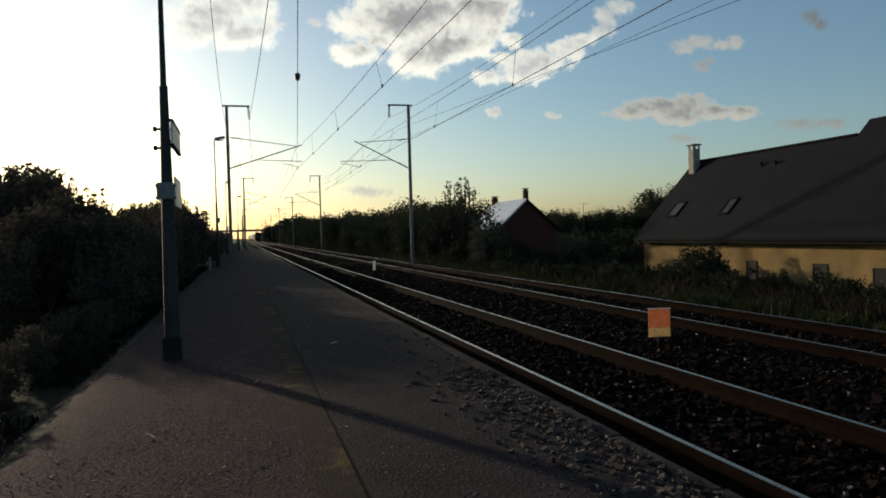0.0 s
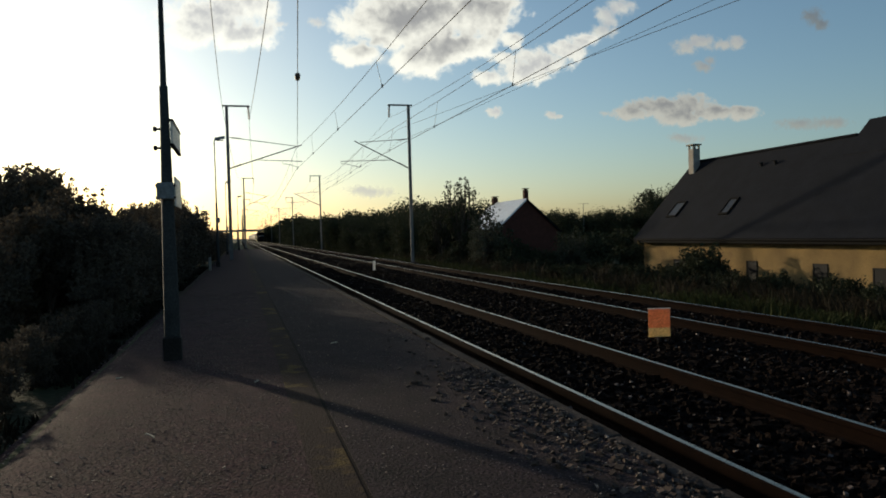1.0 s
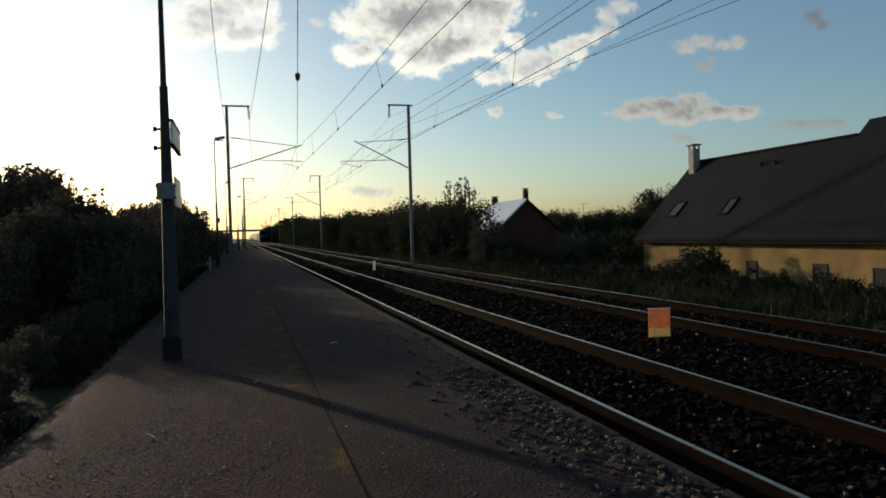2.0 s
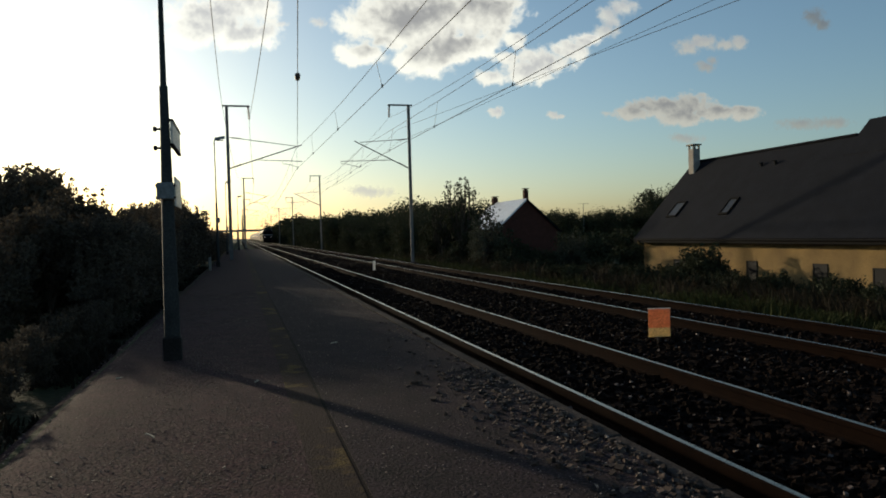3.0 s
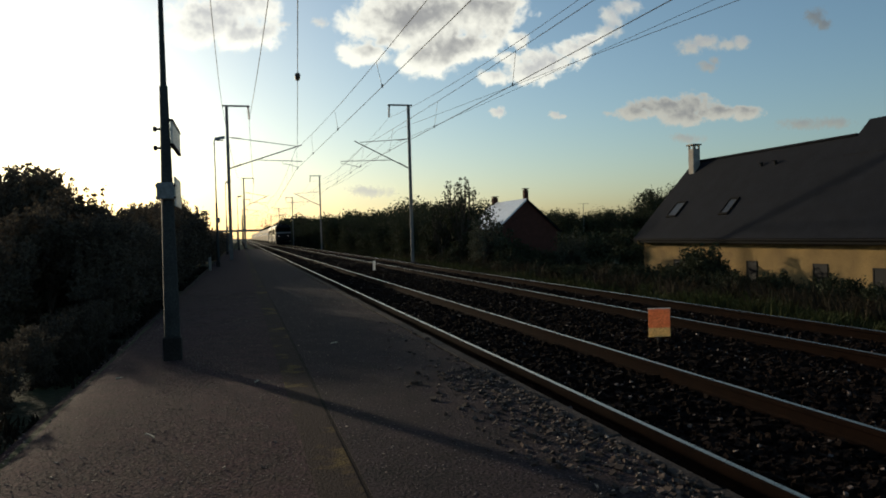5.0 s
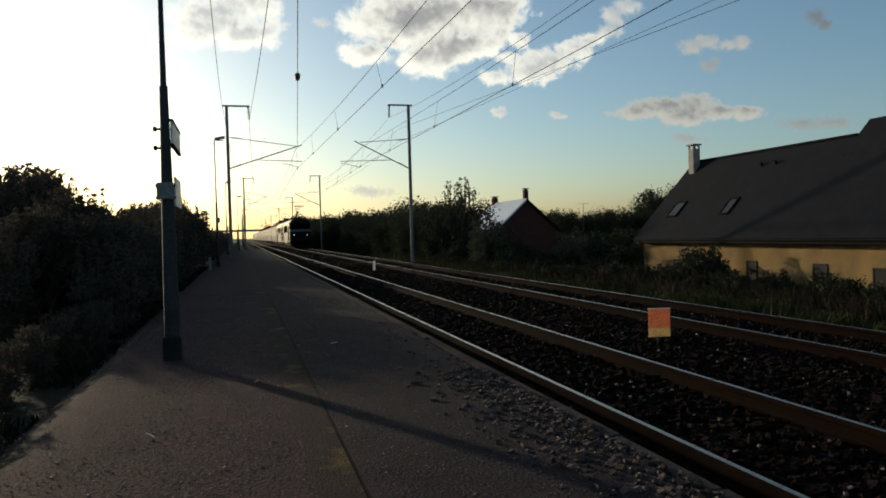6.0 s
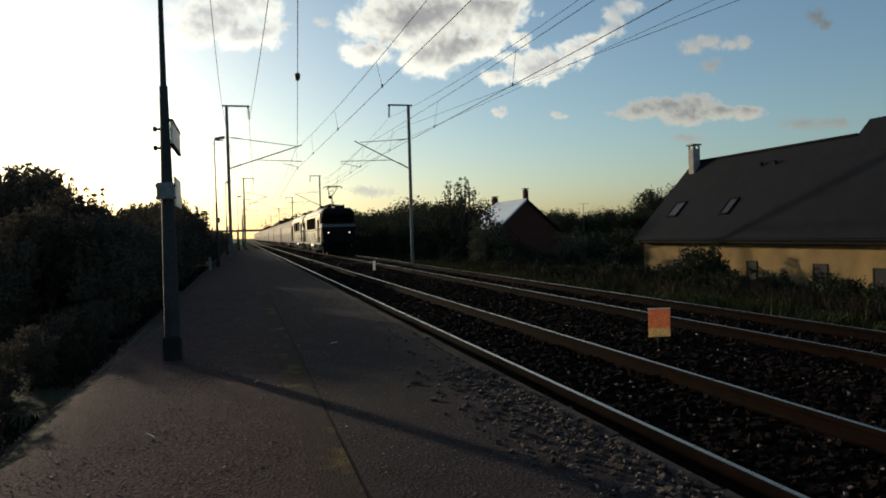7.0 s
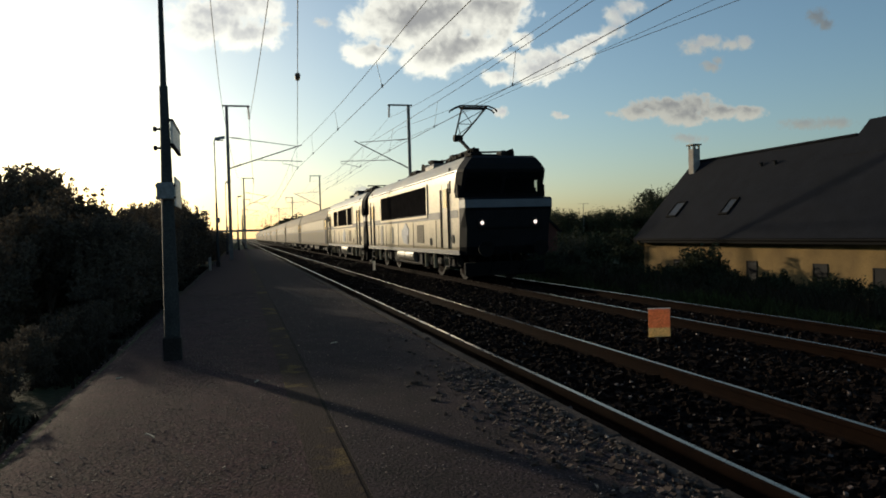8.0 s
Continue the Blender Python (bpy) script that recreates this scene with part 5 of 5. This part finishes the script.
    for k in range(60):
        y = rnd.uniform(26, 50)
        x = rnd.uniform(12.9, 15.8)
        spots[k % 2].append((x, y, terrain(x, y) - 0.05, rnd.uniform(0, 360), rnd.uniform(0.18, 0.42)))
    spots[0] += [(18.7, 25.6, -1.45, 77, 0.92), (18.2, 24.4, -1.4, 20, 0.7), (16.9, 44.5, -1.4, 50, 1.25)]
    spots[1] += [(24.5, 48, -1.5, 0, 1.3), (27.5, 50, -1.5, 70, 1.2), (31, 52, -1.5, 10, 1.3), (22, 44, -1.5, 200, 1.2), (34, 50, -1.5, 30, 1.2), (24, 40, -1.5, 30, 0.9)]
    for p, r in zip(shrubs, spots):
        place(p, r)


def blades(name, label, mat, n, area, seed, h0, h1, gap=None):
    rnd = np.random.RandomState(seed)
    x0, x1, y0, y1 = area
    xs = x0 + (x1 - x0) * rnd.rand(n)
    ys = y0 + (y1 - y0) * rnd.rand(n) ** 1.5
    tuft = np.array([noise.noise((float(a) * 0.7, float(b) * 0.7, seed)) for a, b in zip(xs, ys)])
    keep = tuft > -0.12
    xs, ys, tuft = xs[keep], ys[keep], tuft[keep]
    n = len(xs)
    zs = np.array([terrain(float(a), float(b)) for a, b in zip(xs, ys)]) - 0.03
    h = (h0 + (h1 - h0) * rnd.rand(n)) * (0.7 + 0.9 * np.clip(tuft + 0.1, 0, 1))
    a = rnd.rand(n) * 6.283
    w = 0.012 + 0.012 * rnd.rand(n) + 0.0004 * ys
    lean = rnd.normal(size=(n, 2)) * 0.35 * h[:, None]
    base = np.stack([xs, ys, zs], 1)
    side = np.stack([np.cos(a) * w, np.sin(a) * w, 0 * a], 1)
    mid = base + np.stack([lean[:, 0] * 0.35, lean[:, 1] * 0.35, h * 0.6], 1)
    tip = base + np.stack([lean[:, 0], lean[:, 1], h], 1)
    V = np.stack([base - side, base + side, mid + side * 0.7, mid - side * 0.7, tip], 1).reshape(-1, 3)
    i = np.arange(n)[:, None] * 5
    F = [tuple(q) for q in np.concatenate([i, i + 1, i + 2, i + 3], 1).tolist()] + [tuple(q) for q in np.concatenate([i + 3, i + 2, i + 4], 1).tolist()]
    me = bpy.data.meshes.new(name)
    me.from_pydata(V.tolist(), [], F)
    me.materials.append(mat)
    tagged(new(name, me), label, "grass", kind="stuff")


def build_grass():
    blades("grass", "rough green grass on the railway bank", M_GRASS, 60000, (11.2, 18.5, 8, 62), 2, 0.2, 0.55)
    blades("weeds", "tall dry weeds along the railway fence line", M_DRYGRASS, 26000, (12.6, 20.2, 8, 60), 3, 0.35, 1.0)
    blades("verge_weeds", "low weeds at the foot of the hedge", M_DRYGRASS, 9000, (-2.3, -1.45, 1, 40), 4, 0.06, 0.24)


# ---- clouds, far behind everything ----
def cloud_material(name, cell, lobes, wisp, grey, lit):
    """A glowing cloud sheet with its sunlight painted in: lobes are (x, y, half width, half height) in metres; pale
    sunlit rims, grey where it is thick.
    """
    m = bpy.data.materials.new(name)
    m.use_nodes = True
    t = m.node_tree
    n, l = t.nodes, t.links
    n.remove(n["Principled BSDF"])
    co = n.new("ShaderNodeTexCoord")

    def maths(op, a, b):
        x = n.new("ShaderNodeMath")
        x.operation = op
        for i, v in enumerate((a, b)):
            if isinstance(v, (int, float)):
                x.inputs[i].default_value = v
            else:
                l.new(v, x.inputs[i])
        return x.outputs[0]

    def smooth(v, lo, hi, to=1.0):
        a = n.new("ShaderNodeMapRange")
        a.interpolation_type = 'SMOOTHSTEP'
        a.inputs["From Min"].default_value, a.inputs["From Max"].default_value = lo, hi
        a.inputs["To Max"].default_value = to
        l.new(v, a.inputs["Value"])
        return a.outputs[0]

    def density(dx, dy):
        """Thickness at this place, moved by a part of a billow."""
        off = n.new("ShaderNodeVectorMath")
        off.operation = 'ADD'
        off.inputs[1].default_value = (dx * cell, dy * cell, 0)
        l.new(co.outputs["Object"], off.inputs[0])
        body = None
        for cx, cy, hx, hy in lobes:
            g = n.new("ShaderNodeVectorMath")
            g.operation = 'MULTIPLY_ADD'
            g.inputs[1].default_value = (1 / hx, 1 / hy, 0)
            g.inputs[2].default_value = (-cx / hx, -cy / hy, 0)
            l.new(off.outputs[0], g.inputs[0])
            ln = n.new("ShaderNodeVectorMath")
            ln.operation = 'LENGTH'
            l.new(g.outputs[0], ln.inputs[0])
            d = maths('SUBTRACT', 1.0, ln.outputs["Value"])
            if body is None:
                body = d
            else:
                x = n.new("ShaderNodeMath")
                x.operation = 'SMOOTH_MAX'
                x.inputs[2].default_value = 0.15
                l.new(body, x.inputs[0])
                l.new(d, x.inputs[1])
                body = x.outputs[0]
        total = body
        for scale, detail, share in ((0.9 / cell, 3, 1.8), (3.0 / cell, 6, 0.9)):
            x = n.new("ShaderNodeTexNoise")
            x.inputs["Scale"].default_value = scale
            x.inputs["Detail"].default_value = detail
            x.inputs["Roughness"].default_value = 0.6
            x.inputs["Distortion"].default_value = 0.35
            l.new(off.outputs[0], x.inputs["Vector"])
            total = maths('ADD', total, maths('MULTIPLY', maths('SUBTRACT', x.outputs["Fac"], 0.5), share))
        return total
    here, sunward = density(0, 0), density(-0.3, -0.3)
    alpha = smooth(here, -0.12 - wisp * 0.2, 0.36 + wisp, 0.97 - wisp * 0.5)
    # painted shade: grey where the cloud is also thick towards the sun
    thick = maths('MULTIPLY', smooth(sunward, -0.3, 1.0), smooth(here, -0.05, 0.8))
    col = n.new("ShaderNodeMix")
    col.data_type = 'RGBA'
    col.inputs[6].default_value = (lit, lit * 0.965, lit * 0.85, 1)
    col.inputs[7].default_value = (grey, grey * 0.98, grey * 0.97, 1)
    l.new(thick, col.inputs[0])
    em = n.new("ShaderNodeEmission")
    l.new(col.outputs[2], em.inputs["Color"])
    tr = n.new("ShaderNodeBsdfTransparent")
    mx = n.new("ShaderNodeMixShader")
    l.new(alpha, mx.inputs[0])
    l.new(tr.outputs[0], mx.inputs[1])
    l.new(em.outputs[0], mx.inputs[2])
    l.new(mx.outputs[0], n["Material Output"].inputs["Surface"])
    return m


DIST = 2600.0
FOCAL = 0.5 / math.tan(radians(63.98) / 2)      # picture widths
AXES = look(EYE, AIM, ROLL).to_3x3()
CLOUDS = []


def build_cloud(lobes, cell, wisp, drift, label, grey, lit):
    """A far cloud of several billows: each (x, y, half width, half height) in thousandths of the view's width from its middle."""
    x0, x1 = min(a - w for a, b, w, h in lobes), max(a + w for a, b, w, h in lobes)
    y0, y1 = min(b - h for a, b, w, h in lobes), max(b + h for a, b, w, h in lobes)
    u, v = (x0 + x1) / 2, (y0 + y1) / 2
    far = DIST + 14.0 * len(CLOUDS)
    k = far / FOCAL / 1000
    centre = Vector(EYE) + AXES @ Vector((u / 1000, v / 1000, -FOCAL)) / FOCAL * far
    hx, hy = (x1 - x0) / 2 * k + cell * k * 0.8, (y1 - y0) / 2 * k + cell * k * 0.8
    bm = bmesh.new()
    bm.faces.new([bm.verts.new((x * hx, y * hy, 0)) for x, y in ((-1, -1), (1, -1), (1, 1), (-1, 1))])
    mat = cloud_material("cloud", cell * k, [((a - u) * k, (b - v) * k, w * k, h * k) for a, b, w, h in lobes], wisp, grey, lit)
    ob = tagged(part("cloud", bm, mat), label, "cloud", "clouds")
    m = Matrix.Translation(centre) @ AXES.to_4x4()
    ob.matrix_basis = m
    CLOUDS.append((ob, m, AXES @ Vector((drift * k, 0, 0))))


def build_clouds():
    build_cloud([(-20, 262, 95, 38), (-60, 246, 60, 30), (-92, 220, 34, 16), (28, 266, 62, 30), (52, 272, 45, 22), (-30, 214, 40, 24), (8, 228, 50, 20)], 40, 0.0, 13, "large grey-bellied cumulus cloud with bright rims", 0.34, 1.0)
    build_cloud([(54, 193, 24, 10), (86, 200, 34, 18), (110, 213, 32, 17), (136, 224, 28, 12), (158, 236, 22, 10), (66, 214, 16, 8), (78, 236, 14, 10)], 26, 0.08, 12, "long bright cumulus streak", 0.5, 0.92)
    build_cloud([(184, 262, 13, 16), (198, 272, 20, 12), (178, 246, 16, 9)], 20, 0.35, 11, "thin bright cloud wisp", 0.5, 0.7)
    build_cloud([(215, 153, 36, 8), (245, 158, 40, 13), (276, 162, 30, 15), (262, 148, 34, 10), (310, 154, 44, 9), (334, 157, 20, 6)], 22, 0.06, 7, "flat grey evening cloud with pale rim", 0.26, 0.5)
    build_cloud([(272, 226, 16, 10), (292, 234, 20, 9), (314, 231, 16, 7), (330, 234, 12, 8)], 18, 0.3, 10, "small pale cloud wisp", 0.4, 0.48)
    build_cloud([(292, 206, 12, 7), (300, 212, 8, 6)], 12, 0.4, 10, "tiny pale cloud wisp", 0.3, 0.36)
    build_cloud([(56, 154, 9, 6), (60, 156, 7, 6)], 10, 0.15, 8, "tiny pale evening cloud puff", 0.55, 0.72)
    build_cloud([(122, 151, 8, 5), (130, 150, 5, 3)], 9, 0.2, 8, "tiny pale evening cloud puff", 0.5, 0.62)
    build_cloud([(-262, 256, 62, 26), (-290, 240, 40, 16), (-228, 240, 44, 18), (-245, 270, 60, 20), (-215, 274, 34, 14)], 34, 0.1, 6, "hazy bright cloud near the sun", 0.55, 1.1)
    build_cloud([(400, 140, 26, 7), (432, 143, 30, 7)], 16, 0.45, 5, "faint far cloud wisp", 0.26, 0.32)
    build_cloud([(-84, 65, 26, 7)], 14, 0.4, 2, "faint low cloud wisp", 0.5, 0.6)
    build_cloud([(418, 262, 14, 12), (426, 254, 10, 8)], 14, 0.5, 6, "faint far cloud wisp", 0.16, 0.2)
    build_cloud([(272, 125, 20, 6)], 12, 0.45, 5, "faint far cloud wisp", 0.32, 0.38)
    build_cloud([(-143, 256, 11, 6)], 9, 0.45, 8, "faint far cloud wisp", 0.6, 0.75)
    build_cloud([(-195, 257, 10, 4), (-186, 254, 8, 4)], 9, 0.4, 7, "faint far cloud wisp", 0.7, 0.85)


# ---- assembly ----
build_ground()
build_platform()
build_ballast()
build_track(C1, "near railway track with rusty rails on concrete sleepers")
build_track(C2, "far railway track with rusty rails on concrete sleepers")
build_stones()
build_overhead()
build_lamp_post(-0.75, 8.27, True)
build_lamp_post(-1.02, 34.6, False)
build_lamp_post(-1.05, 61.0, False)
build_lamp_post(-0.2, 82.0, False)
build_marker(5.9, 9.17, -0.07, True)
build_marker(5.9, 32.4, -0.08, False)
bm = bmesh.new()
box(bm, -0.05, 0.05, -0.05, 0.05, -0.05, 0.55, 0.015)
white_post = tagged(part("marker_post", bm, M_CHIMNEY), "short white post at the edge of the platform", "post")
white_post.matrix_basis = pose(-1.25, 31.0, PLAT)
for x, y, turn, ln in ((1.05, 8.6, 20, 0.1), (-0.62, 5.05, 120, 0.12), (0.1, 6.6, 60, 0.07), (-1.15, 7.3, 10, 0.06)):
    bm = bmesh.new()
    bar(bm, (-ln / 2, 0, 0.012), (ln / 2, 0, 0.016), 0.006, 0.004, seg=6)
    bar(bm, (ln * 0.1, 0, 0.014), (ln * 0.35, ln * 0.2, 0.02), 0.004, 0.003, seg=5)
    straw = tagged(part("dry_twig", bm, M_STRAW), "small pale dry twig lying on the platform", "twig", "litter on the platform")
    straw.matrix_basis = pose(x, y, PLAT, 0, 0, turn)
build_bridge()
build_near_house()
build_far_house()
build_hedge()
build_right_plants()
build_grass()
build_clouds()

TRAIN = []
loco = build_loco()
loco_2 = copy_thing(loco, Matrix())
loco_2["label"] = "second beige-grey electric locomotive coupled behind the first"
build_pantograph(loco)
build_folded_pantograph(loco_2)
build_pillars(loco_2)
TRAIN += [(loco, 0.0), (loco_2, 17.48)]
coach = build_coach()
for i in range(10):
    c = coach if i == 0 else copy_thing(coach, Matrix())
    TRAIN.append((c, 17.48 + 17.0 + COACH * i))


def motions():
    """The train runs towards the camera; the clouds drift."""
    for ob, behind in TRAIN:
        walk(ob, [(t, pose(C2, y + behind, 0)) for t, y in HEAD])
    for ob, m, way in CLOUDS:
        walk(ob, [(t, Matrix.Translation(way * (t / 8.0)) @ m) for t in (0.0, 4.0, 8.0)])


motions()
